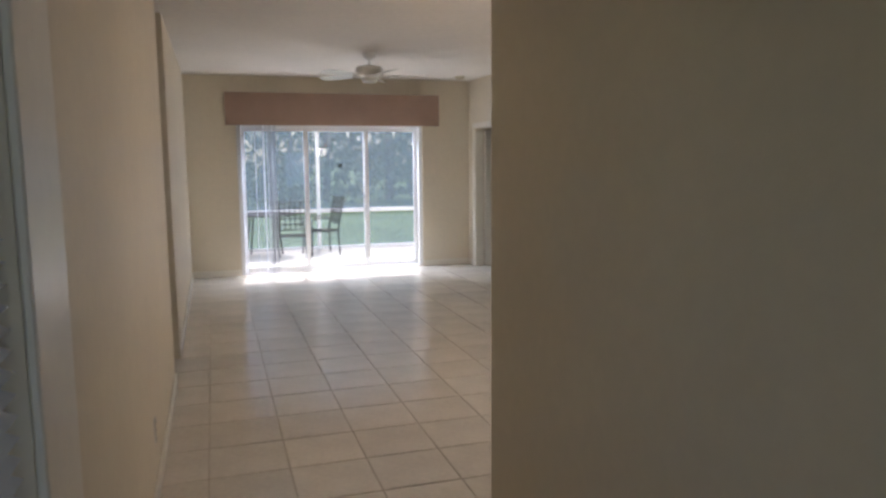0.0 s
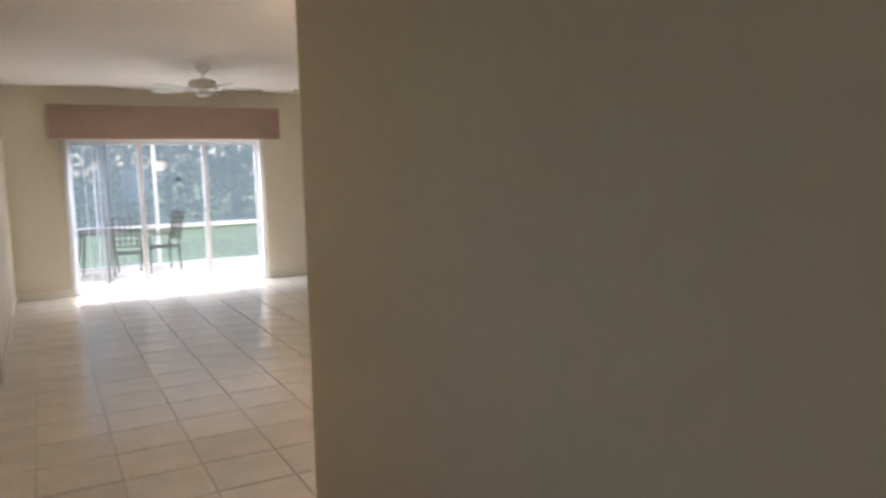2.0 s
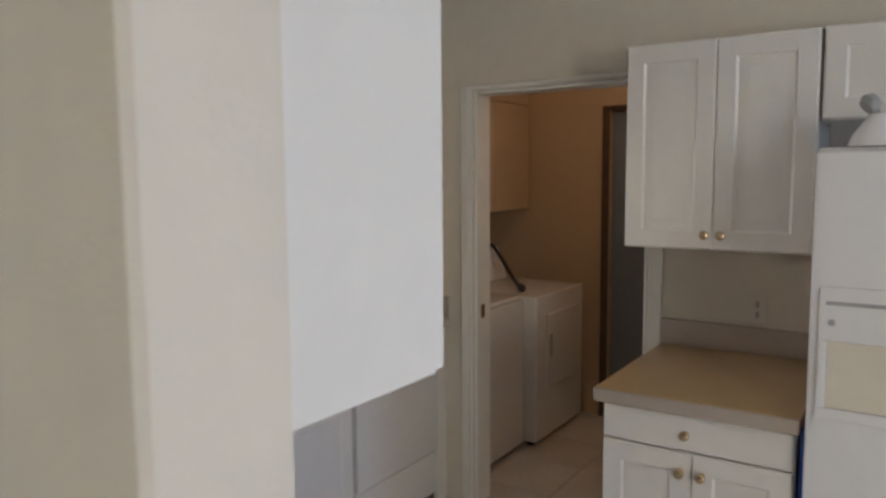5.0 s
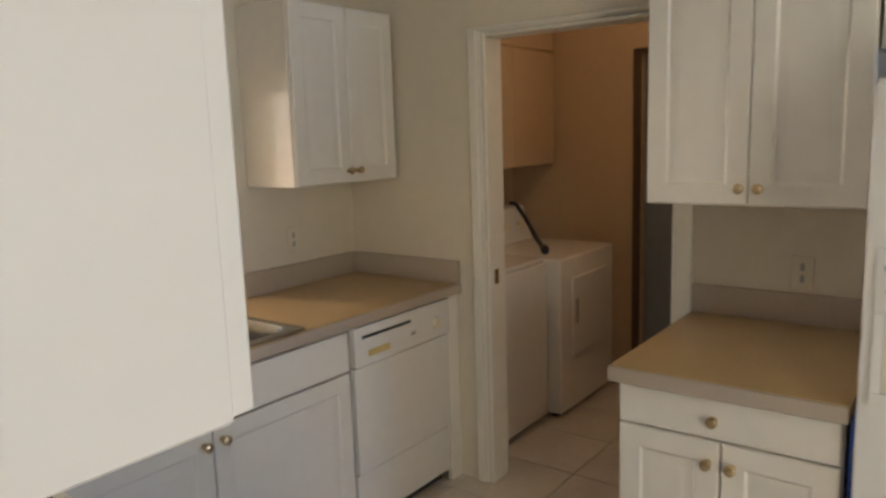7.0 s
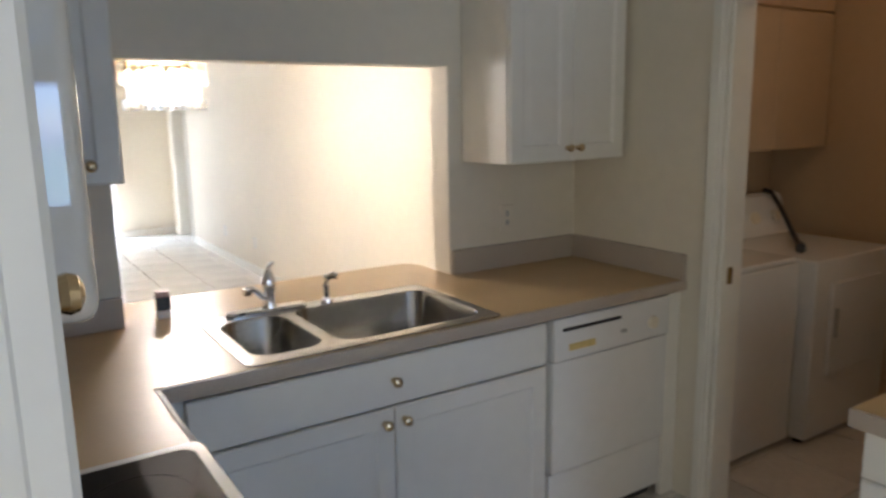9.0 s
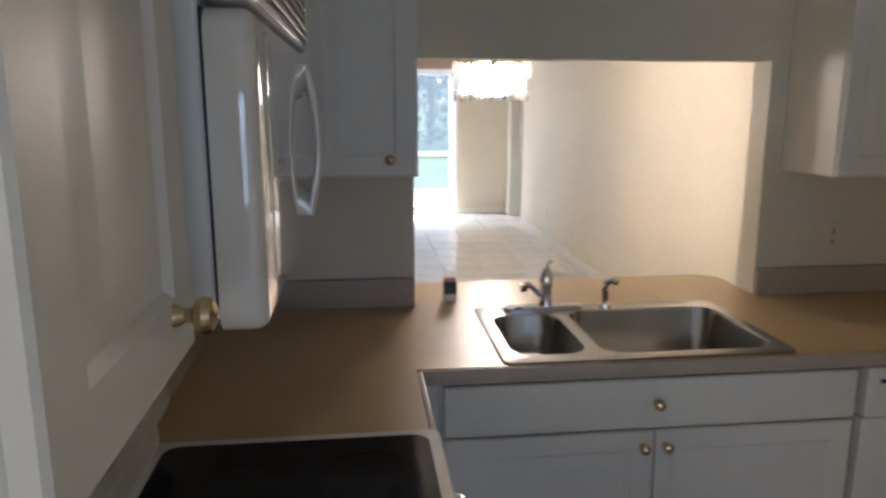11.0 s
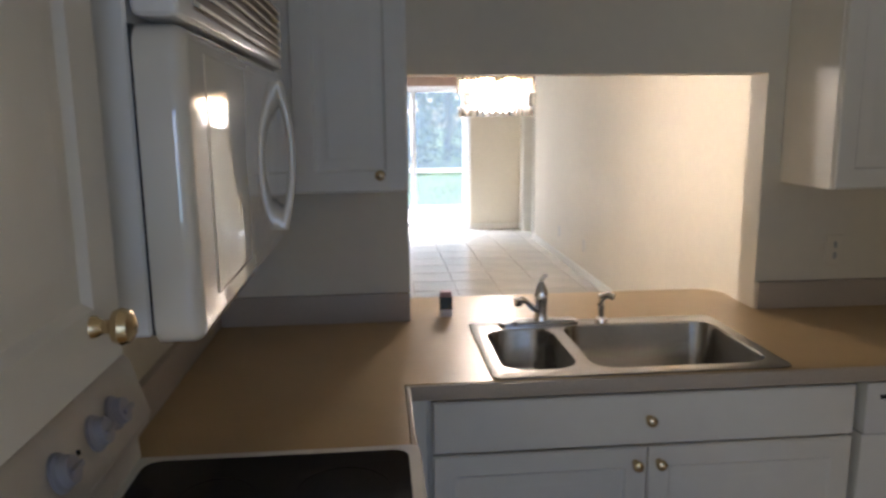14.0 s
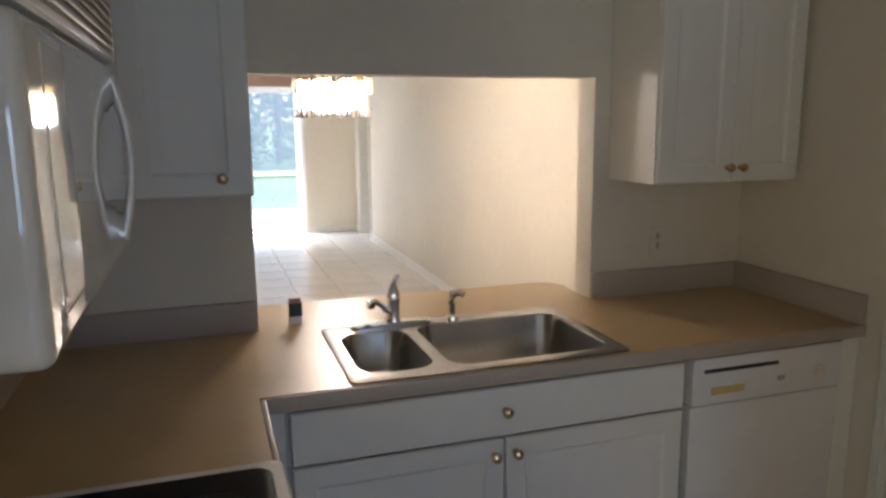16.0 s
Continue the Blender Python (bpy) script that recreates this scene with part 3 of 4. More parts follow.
bm = plate([(SX1 + 0.001, -1.006), (SF - 0.015, -1.006), (SF - 0.015, -0.64), (RX - 0.001, -0.64), (RX - 0.001, -0.001), (SX1 + 0.001, -0.001)],
           [rect(hx0, hx1, hy0, hy1)], lambda u, v: (u, v, zb), (0, 0, zt - zb))
part("slab", bm, LAMINATE, top)
# bar that runs through the opening with rounded corners
bm = bmesh.new()
bar = [Vector((PX0 + 0.002, -0.0005, 0)), Vector((PX1 - 0.002, -0.0005, 0)), Vector((PX1 - 0.002, T + 0.02, 0))]
bar += [Vector((PX1 - 0.095 + 0.10 * math.cos(radians(a)), 0.22 + 0.10 * math.sin(radians(a)), 0)) for a in range(0, 91, 15)]
bar += [Vector((PX0 + 0.05 + 0.05 * math.cos(radians(a)), 0.27 + 0.05 * math.sin(radians(a)), 0)) for a in range(90, 181, 15)]
bm_loft(bm, [[p + Vector((0, 0, z)) for p in bar] for z in (zb, zt)])
part("bar", bm, LAMINATE, top)
part("front_edge", box((SF - 0.014, CF, zb - 0.002), (RX - 0.001, -0.641, zt - 0.0005), 0.004), EDGE, top, "grey-brown laminate edge strip")
part("stove_run_edge", box((SF - 0.014, -1.006, zb - 0.002), (SF, CF + 0.0005, zt - 0.0005), 0.004), EDGE, top, "grey-brown laminate edge strip")
part("backsplash", box((SX1 + 0.024, -0.024, C), (PX0 - 0.002, -0.001, C + 0.102), 0.004), EDGE, top)
part("backsplash", box((PX1 + 0.003, -0.024, C), (RX - 0.025, -0.001, C + 0.102), 0.004), EDGE, top)
part("backsplash", box((RX - 0.024, -0.65, C), (RX - 0.001, -0.001, C + 0.102), 0.004), EDGE, top)
part("backsplash", box((SX1 + 0.001, -1.006, C), (SX1 + 0.023, -0.001, C + 0.102), 0.004), EDGE, top)

# double-bowl sink
sink = thing("kitchen_sink", "stainless steel double-bowl drop-in kitchen sink", "sink", (1.31, -0.36, C))
bowls = ((0.918, 1.140, -0.578, -0.180), (1.180, 1.704, -0.590, -0.160))
bm = bmesh.new()
zr = C + 0.006
outer = [round_rect(SKX0, SKX1, SKY0, SKY1, 0.03, z) for z in (C + 0.0005, C + 0.004)] + [round_rect(SKX0 + 0.006, SKX1 - 0.006, SKY0 + 0.006, SKY1 - 0.006, 0.026, zr)]
rows = [[bm.verts.new(p) for p in loop] for loop in outer]
for p, q in zip(rows, rows[1:]):
    for k in range(len(p)):
        bm.faces.new((p[k], p[(k + 1) % len(p)], q[(k + 1) % len(p)], q[k]))
edges = [bm.edges.get((rows[-1][k], rows[-1][(k + 1) % len(rows[-1])])) for k in range(len(rows[-1]))]
for x0, x1, y0, y1 in bowls:
    loop = [bm.verts.new(p) for p in round_rect(x0, x1, y0, y1, 0.07, zr)]
    edges += [bm.edges.new((loop[k], loop[(k + 1) % len(loop)])) for k in range(len(loop))]
bmesh.ops.triangle_fill(bm, edges=edges, use_beauty=True)
part("rim", bm, STEEL, sink)
for x0, x1, y0, y1 in bowls:
    bm = bmesh.new()
    depth = 0.16 if x1 - x0 < 0.3 else 0.19
    loops = [round_rect(x0, x1, y0, y1, 0.07, zr), round_rect(x0 + 0.004, x1 - 0.004, y0 + 0.004, y1 - 0.004, 0.068, zr - 0.008),
             round_rect(x0 + 0.012, x1 - 0.012, y0 + 0.012, y1 - 0.012, 0.06, C - depth + 0.04), round_rect(x0 + 0.03, x1 - 0.03, y0 + 0.03, y1 - 0.03, 0.045, C - depth + 0.008),
             round_rect(x0 + 0.05, x1 - 0.05, y0 + 0.05, y1 - 0.05, 0.03, C - depth)]
    bm_loft(bm, loops, close_first=False)
    bowl = part("bowl", bm, SATIN, sink)
    part("drain", lathe([(0, 0.003), (0.035, 0.003), (0.044, 0.001), (0.044, 0), (0, 0)], Matrix.Translation(((x0 + x1) / 2, (y0 + y1) / 2, C - depth + 0.0005))), CHROME, bowl)

faucet = thing("faucet", "chrome single-lever kitchen faucet with a deck plate", "faucet", (1.115, -0.125, zr))
fy = -0.125
part("deck_plate", bm_loft(bmesh.new(), [round_rect(0.975, 1.255, fy - 0.028, fy + 0.028, 0.027, z) for z in (zr, zr + 0.008)] + [round_rect(0.98, 1.25, fy - 0.022, fy + 0.022, 0.021, zr + 0.014)]), CHROME, faucet)
part("body", lathe([(0, 0.014), (0.025, 0.014), (0.022, 0.035), (0.021, 0.060), (0.024, 0.085), (0.0245, 0.100), (0.021, 0.120), (0.014, 0.136), (0.009, 0.146), (0, 0.148)], Matrix.Translation((1.125, fy, zr))), CHROME, faucet)
part("spout", tube([(1.120, fy, zr + 0.045), (1.095, fy - 0.012, zr + 0.058), (1.072, fy - 0.026, zr + 0.082), (1.054, fy - 0.036, zr + 0.096), (1.038, fy - 0.044, zr + 0.096)], [0.011, 0.011, 0.010, 0.011, 0.012], 14), CHROME, faucet)
part("spout_head", lathe([(0, 0), (0.013, 0), (0.0145, 0.006), (0.0145, 0.024), (0.0, 0.028)], Matrix.Translation((1.036, fy - 0.045, zr + 0.078)), 16), CHROME, faucet)
part("lever", tube([(1.125, fy, zr + 0.140), (1.126, fy - 0.003, zr + 0.156), (1.133, fy - 0.006, zr + 0.168), (1.145, fy - 0.008, zr + 0.170)], [0.009, 0.008, 0.007, 0.004], 12), CHROME, faucet)
sprayer = thing("side_sprayer", "chrome side sprayer standing in the sink deck", "sprayer", (1.337, fy, zr))
part("collar", lathe([(0, 0), (0.023, 0), (0.021, 0.012), (0.014, 0.018), (0, 0.018)], Matrix.Translation((1.337, fy, zr))), CHROME, sprayer)
part("head", tube([(1.337, fy, zr + 0.018), (1.335, fy, zr + 0.06), (1.338, fy - 0.004, zr + 0.09), (1.354, fy - 0.02, zr + 0.10), (1.367, fy - 0.035, zr + 0.093)], [0.010, 0.013, 0.016, 0.013, 0.012], 14), CHROME, sprayer)
bottle = thing("small_bottle", "small dark square bottle with a pale base on the worktop", "bottle", (0.812, 0.045, C))
part("glass_body", bm_loft(bmesh.new(), [round_rect(0.790, 0.834, 0.023, 0.067, 0.006, z) for z in (C + 0.0005, C + 0.026)]), ENAMEL, bottle)
part("label_band", bm_loft(bmesh.new(), [round_rect(0.7895, 0.8345, 0.0225, 0.0675, 0.006, z) for z in (C + 0.0265, C + 0.072)]), CLEARPLASTIC, bottle)
part("cap", bm_loft(bmesh.new(), [round_rect(0.793, 0.831, 0.026, 0.064, 0.005, z) for z in (C + 0.0725, C + 0.090)]), COPPER, bottle)

# dishwasher
dw = thing("dishwasher", "white built-in dishwasher with yellowed labels", "dishwasher", (2.26, -0.3, 0))
DWX0, DWX1 = 1.962, 2.565
part("tub", box((DWX0, -0.58, 0.02), (DWX1, -0.03, 0.868)), DARK, dw)
part("door", box((DWX0, -0.632, 0.272), (DWX1, -0.581, 0.700), 0.006), ENAMEL, dw)
pn = part("control_panel", box((DWX0, -0.640, 0.704), (DWX1, -0.581, 0.862), 0.008), ENAMEL, dw)
part("vent_slot", box((DWX0 + 0.04, -0.6425, 0.813), (DWX0 + 0.33, -0.639, 0.825)), DARK, pn)
part("label", box((DWX0 + 0.07, -0.6425, 0.737), (DWX0 + 0.20, -0.6395, 0.763), 0.001, 1), YELLOWED, pn, "yellowed paper label")
part("switch", box((DWX0 + 0.33, -0.644, 0.756), (DWX0 + 0.36, -0.6395, 0.772), 0.002, 1), GREYPLASTIC, pn)
part("dial", lathe([(0, 0), (0.026, 0), (0.024, 0.014), (0, 0.015)], Matrix.Translation((DWX1 - 0.10, -0.6395, 0.77)) @ pose(0, 0, 0, 90), 20), BISQUE, pn)
part("kick_panel", box((DWX0, -0.618, 0.055), (DWX1, -0.581, 0.262), 0.004), ENAMEL, dw)
part("toe_plate", box((DWX0 + 0.01, -0.575, 0.0), (DWX1 - 0.01, -0.57, 0.054)), DARK, dw)
flr = solo("filler_panel", box((2.568, -0.628, 0.0), (RX - 0.002, -0.60, 0.870), 0.002, 1), CABINET, "narrow white filler panel beside the dishwasher", "filler panel")


# wall cabinets
def wall_cabinet(label, a, b, doors, across, out, group="kitchen wall cabinets"):
    c = thing("wall_cabinet", label, "cabinet", ((a[0] + b[0]) / 2, (a[1] + b[1]) / 2, a[2]), group)
    part("body", box(a, b, 0.002, 1), CABINET, c)
    for origin, w, h, kn in doors:
        cabinet_door(c, origin, across, out, w, h, kn)
    return c


UZ0, UZ1 = 1.382, 2.115
wall_cabinet("white two-door wall cabinet beside the pass-through", (2.018, -0.300, UZ0), (2.626, -0.002, UZ1),
             [((2.022, -0.300, UZ0 + 0.004), 0.309, UZ1 - UZ0 - 0.008, (0.284, 0.05)), ((2.335, -0.300, UZ0 + 0.004), 0.287, UZ1 - UZ0 - 0.008, (0.025, 0.05))], (1, 0, 0), (0, -1, 0))
CZ0 = 1.402
wall_cabinet("white corner wall cabinet beside the pass-through", (SX1 + 0.002, -0.312, CZ0), (0.672, -0.002, UZ1 + 0.03),
             [((0.335, -0.312, CZ0 + 0.004), 0.332, UZ1 - CZ0 + 0.02, (0.252, 0.05))], (1, 0, 0), (0, -1, 0))
U1Y0, U1Y1 = -2.14, -1.785
wall_cabinet("white single-door wall cabinet at the end of the stove wall", (SX1 + 0.002, U1Y0, 1.402), (0.324, U1Y1, 2.12),
             [((0.324, U1Y0 + 0.002, 1.406), 0.315, 0.710, (0.248, 0.047))], (0, 1, 0), (1, 0, 0))
wall_cabinet("white two-door wall cabinet above the microwave", (SX1 + 0.002, -1.775, 1.84), (0.325, -1.012, 2.12),
             [((0.325, -1.771, 1.844), 0.376, 0.272, (0.35, 0.04)), ((0.325, -1.391, 1.844), 0.376, 0.272, (0.026, 0.04))], (0, 1, 0), (1, 0, 0))

# microwave over the stove
MY0, MY1, MZ0, MZ1 = -1.772, -1.016, 1.395, 1.832
mw = thing("microwave", "glossy off-white over-the-range microwave with a vent grille", "microwave", (0.2, -1.39, MZ0))
part("body", box((SX1 + 0.004, MY0, MZ0 + 0.012), (0.3525, MY1, MZ1 - 0.003), 0.003, 1), ENAMEL, mw)
# black strip that paints the shade in the gap between body and door
part("gap_shade", box((0.353, MY0 + 0.0015, MZ0 + 0.014), (0.3558, MY1 - 0.0015, 1.71)), RUBBER, mw, "black strip for the shaded gap behind the door")


def door_slab(y0, y1, z0, z1, x0, x1, r=0.016):
    """A flat front with softly rounded edges and corners, its outline drawn round the face."""
    def outline(x, inset):
        c = max(r * 1.6 - inset, 0.002)
        pts = []
        for cy, cz, a0 in ((y1 - inset - c, z1 - inset - c, 0), (y0 + inset + c, z1 - inset - c, 90), (y0 + inset + c, z0 + inset + c, 180), (y1 - inset - c, z0 + inset + c, 270)):
            for k in range(6):
                a = radians(a0 + 18 * k)
                pts.append(Vector((x, cy + c * math.cos(a), cz + c * math.sin(a))))
        return pts
    loops = [outline(x0, 0), outline(x1 - r, 0)]
    for k in range(1, 6):
        a = radians(18 * k)
        loops.append(outline(x1 - r + r * math.sin(a), r * (1 - math.cos(a))))
    return bm_loft(bmesh.new(), loops)


mdoor = part("door", door_slab(MY0, MY1, MZ0, 1.712, 0.356, 0.403), GLOSS, mw, "glossy off-white door")
part("window", door_slab(MY0 + 0.075, MY1 - 0.20, MZ0 + 0.035, 1.69, 0.38, 0.4042, 0.004), GLOSS, mdoor, "glossy flush door window")
part("vent_panel", box((0.356, MY0, 1.716), (0.401, MY1, MZ1), 0.010, 3), ENAMEL, mw)
# brown plate stands in for the shade between the slats
part("vent_backing", box((0.3995, MY0 + 0.06, 1.730), (0.4016, MY1 - 0.06, 1.822)), VENT, mw, "vent gaps with their shade put into the brown")
for k in range(6):
    z = 1.735 + 0.0155 * k
    bm = bmesh.new()
    loops = []
    for j in range(13):
        y = MY0 + 0.06 + (MY1 - MY0 - 0.12) * j / 12
        xf = 0.404
        loops.append([Vector((xf - 0.004, y, z)), Vector((xf + 0.0025, y, z - 0.003)), Vector((xf + 0.003, y, z + 0.001)), Vector((xf - 0.004, y, z + 0.006))])
    bm_loft(bm, loops)
    part("vent_slat", bm, BISQUE, mw)
hy = MY1 - 0.10
arc = [(0.401 + 0.021 * math.sin(math.pi * k / 12), hy + 0.008 * math.sin(math.pi * k / 12), MZ0 + 0.022 + 0.272 * k / 12) for k in range(13)]
part("door_handle", tube(arc, [0.0062 + 0.003 * abs(k - 6) / 6 for k in range(13)], 12), GLOSS, mdoor)

# range
SY_0, SY_1 = -1.772, -1.010
st = thing("electric_range", "white freestanding range with a black glass cooktop", "stove", (0.34, -1.39, 0))
part("body", box((SX1 + 0.01, SY_0, 0.06), (0.628, SY_1, 0.895), 0.004), ENAMEL, st)
part("cooktop_frame", bm_loft(bmesh.new(), [round_rect(SX1 + 0.01, 0.657, SY_0, SY_1, 0.02, z) for z in (0.896, 0.917)] + [round_rect(SX1 + 0.014, 0.653, SY_0 + 0.004, SY_1 - 0.004, 0.018, 0.921)]), ENAMEL, st)
gl = part("glass_top", bm_loft(bmesh.new(), [round_rect(0.085, 0.630, SY_0 + 0.03, SY_1 - 0.03, 0.035, z) for z in (0.9212, 0.9235)]), BLACK, st)
for bx, by, br in ((0.26, -1.20, 0.075), (0.50, -1.20, 0.095), (0.26, -1.58, 0.095), (0.50, -1.58, 0.075)):
    part("burner", lathe([(br - 0.006, 0), (br - 0.006, 0.0006), (br, 0.0006), (br, 0), (br - 0.006, 0)], Matrix.Translation((bx, by, 0.9236)), 40), RING, gl)
part("oven_door", box((0.629, SY_0 + 0.006, 0.21), (0.658, SY_1 - 0.006, 0.84), 0.008), ENAMEL, st)
part("drawer", box((0.629, SY_0 + 0.006, 0.07), (0.655, SY_1 - 0.006, 0.20), 0.006), ENAMEL, st)
part("oven_handle", tube([(0.657, SY_0 + 0.08, 0.80), (0.693, SY_0 + 0.09, 0.80), (0.696, -1.39, 0.80), (0.693, SY_1 - 0.09, 0.80), (0.657, SY_1 - 0.08, 0.80)], 0.011, 10), ENAMEL, st)
bm = bmesh.new()
bm_loft(bm, [[Vector((x, y, z)) for x, z in ((SX1 + 0.008, 0.922), (0.066, 0.922), (0.062, 0.985), (0.090, 1.008), (0.094, 1.022), (0.060, 1.138), (0.048, 1.148), (SX1 + 0.008, 1.148))] for y in (SY_0, SY_1)])
panel = part("control_panel", bm, PANEL, st)
slope = Matrix.Translation((0.0765, 0, 1.084)) @ pose(0, 0, 0, 0, 73.6, 0)
for y in (-1.72, -1.165, -1.255, -1.40):
    k = part("control_knob", lathe([(0, 0), (0.033, 0), (0.032, 0.006), (0.026, 0.010), (0.023, 0.025), (0, 0.027)], Matrix.Translation((0, y, 0)) @ slope, 20), KNOB, panel)
    part("grip", box((-0.005, -0.020, 0.026), (0.005, 0.020, 0.034), 0.002, 1), KNOB, k).matrix_basis = Matrix.Translation((0, y, 0)) @ slope
part("display", box((-0.050, -0.016, 0.0), (0.052, 0.016, 0.003), 0.001, 1), GREYPLASTIC, panel).matrix_basis = Matrix.Translation(-WORLD_AT.get(panel.name, Vector())) @ Matrix.Translation((0, -1.585, 0.0)) @ slope
part("start_button", box((-0.012, -0.012, 0.0), (0.012, 0.012, 0.004), 0.002, 1), GREEN, panel, "green start button").matrix_basis = Matrix.Translation((0, -1.515, 0.0)) @ slope @ pose(0, 0, 0, 0, 0, 45)
part("indicator_lamp", lathe([(0, 0), (0.005, 0), (0.004, 0.003), (0, 0.0035)], Matrix.Translation((0, -1.328, 0)) @ slope, 10), RUBBER, panel)
part("ridge", box((0.058, SY_0 + 0.01, 1.003), (0.0915, SY_1 - 0.01, 1.012), 0.003), PANEL, panel)
sb = thing("stove_side_cabinet", "white narrow base cabinet between stove and corner", "cabinet", (0.3, -0.83, 0))
part("body", box((SX1 + 0.002, -1.004, 0.10), (0.612, -0.62, 0.872), 0.002, 1), CABINET, sb)
cabinet_door(sb, (0.612, -1.0, 0.12), (0, 1, 0), (1, 0, 0), 0.34, 0.735, (0.30, 0.66))
sb2 = thing("end_base_cabinet", "white base cabinet at the end of the stove wall", "cabinet", (0.3, -2.0, 0))
part("body", box((SX1 + 0.002, -2.24, 0.10), (0.612, -1.776, 0.872), 0.002, 1), CABINET, sb2)
fr = part("drawer_front", flat_front(basis((0.612, -2.236, 0.706), (0, 1, 0), (1, 0, 0)), 0.456, 0.15), CABINET, sb2)
knob(fr, basis((0.631, -2.01, 0.78), (0, 1, 0), (1, 0, 0)))
cabinet_door(sb2, (0.612, -2.236, 0.12), (0, 1, 0), (1, 0, 0), 0.456, 0.578, (0.42, 0.52))
part("toe_kick", box((SX1 + 0.002, -2.24, 0.0), (0.55, -1.776, 0.0995)), DARK, sb2)
et = thing("end_worktop", "beige laminate worktop at the end of the stove wall", "worktop", (0.3, -2.0, 0.873))
part("slab", box((SX1 + 0.001, -2.26, 0.874), (SF - 0.015, -1.776, C), 0.003), LAMINATE, et)
part("front_edge", box((SF - 0.0148, -2.26, 0.872), (SF, -1.776, C - 0.0005), 0.004), EDGE, et)

# cabinet run beside the laundry door
BX = 1.945   # carcass front
BY0, BY1 = -2.275, -1.705
bc = thing("drawer_base_cabinet", "white base cabinet with one drawer and two doors", "cabinet", (2.3, -1.98, 0))
part("body", box((BX + 0.014, BY0, 0.10), (RX - 0.002, BY1, 0.872), 0.002, 1), CABINET, bc)
part("toe_kick", box((BX + 0.06, BY0, 0.0), (RX - 0.01, BY1, 0.0995)), DARK, bc)
fr = part("drawer_front", flat_front(basis((BX, BY1 - 0.004, 0.753), (0, -1, 0), (-1, 0, 0)), 0.562, 0.112), CABINET, bc)
knob(fr, basis((BX - 0.019, -1.972, 0.808), (0, -1, 0), (-1, 0, 0)))
cabinet_door(bc, (BX, BY1 - 0.004, 0.12), (0, -1, 0), (-1, 0, 0), 0.279, 0.627, (0.25, 0.567))
cabinet_door(bc, (BX, BY1 - 0.287, 0.12), (0, -1, 0), (-1, 0, 0), 0.279, 0.627, (0.03, 0.567))
bt = thing("side_worktop", "beige laminate worktop beside the refrigerator", "worktop", (2.3, -1.98, 0.873))
part("slab", box((1.915, BY0 - 0.01, 0.874), (RX - 0.001, BY1 + 0.022, C), 0.003), LAMINATE, bt)
part("front_edge", box((1.900, BY0 - 0.01, 0.872), (1.9148, BY1 + 0.022, C - 0.0005), 0.004), EDGE, bt, "grey-brown laminate edge strip")
part("backsplash", box((RX - 0.024, BY0 - 0.01, C), (RX - 0.001, BY1 + 0.022, C + 0.102), 0.004), EDGE, bt)
VX, VZ0, VZ1 = 2.315, 1.335, 2.05
wall_cabinet("white two-door wall cabinet above the side worktop", (VX, -2.255, VZ0), (RX - 0.002, -1.635, VZ1),
             [((VX, -1.639, VZ0 + 0.004), 0.305, VZ1 - VZ0 - 0.008, (0.285, 0.05)), ((VX, -1.947, VZ0 + 0.004), 0.305, VZ1 - VZ0 - 0.008, (0.03, 0.05))], (0, -1, 0), (-1, 0, 0))
wall_cabinet("white two-door wall cabinet above the refrigerator", (VX, -3.17, 1.76), (RX - 0.002, -2.262, VZ1),
             [((VX, -2.266, 1.764), 0.448, VZ1 - 1.768, (0.42, 0.04)), ((VX, -2.718, 1.764), 0.448, VZ1 - 1.768, (0.03, 0.04))], (0, -1, 0), (-1, 0, 0))

# refrigerator
RF0, RF1, RFX = -3.205, -2.30, 1.875
rf = thing("refrigerator", "white side-by-side refrigerator with an ice dispenser", "refrigerator", (2.25, -2.75, 0))
part("body", box((RFX + 0.062, RF0, 0.03), (RX - 0.03, RF1, 1.665), 0.006), ENAMEL, rf)
fdoor = part("freezer_door", box((RFX, RF1 - 0.36, 0.12), (RFX + 0.06, RF1, 1.655), 0.014, 3), ENAMEL, rf)
part("fridge_door", box((RFX, RF0, 0.12), (RFX + 0.06, RF1 - 0.366, 1.655), 0.014, 3), ENAMEL, rf)
part("grille", box((RFX + 0.03, RF0 + 0.02, 0.03), (RFX + 0.06, RF1 - 0.02, 0.115), 0.003), GREYPLASTIC, rf)
for y in (RF1 - 0.335, RF1 - 0.395):
    part("door_handle", tube([(RFX, y, 0.62), (RFX - 0.045, y, 0.66), (RFX - 0.048, y, 1.0), (RFX - 0.045, y, 1.42), (RFX, y, 1.46)], 0.013, 10), ENAMEL, rf)
disp = part("dispenser_panel", bm_box(bm_box(bm_box(bmesh.new(), (RFX - 0.012, RF1 - 0.29, 1.155), (RFX - 0.0005, RF1 - 0.025, 1.30), 0.004), (RFX - 0.012, RF1 - 0.29, 0.94), (RFX - 0.0005, RF1 - 0.268, 1.155), 0.004), (RFX - 0.012, RF1 - 0.047, 0.94), (RFX - 0.0005, RF1 - 0.025, 1.155), 0.004), ENAMEL, fdoor)
part("recess", box((RFX - 0.006, RF1 - 0.267, 0.975), (RFX - 0.001, RF1 - 0.048, 1.154)), BISQUE, disp, "shaded beige dispenser recess")
part("drip_tray", box((RFX - 0.016, RF1 - 0.29, 0.945), (RFX - 0.001, RF1 - 0.025, 0.974), 0.004), ENAMEL, disp)
part("button", lathe([(0, 0), (0.009, 0), (0.008, 0.004), (0, 0.0045)], Matrix.Translation((RFX - 0.012, RF1 - 0.055, 1.205)) @ pose(0, 0, 0, 0, -90), 12), GREYPLASTIC, disp)
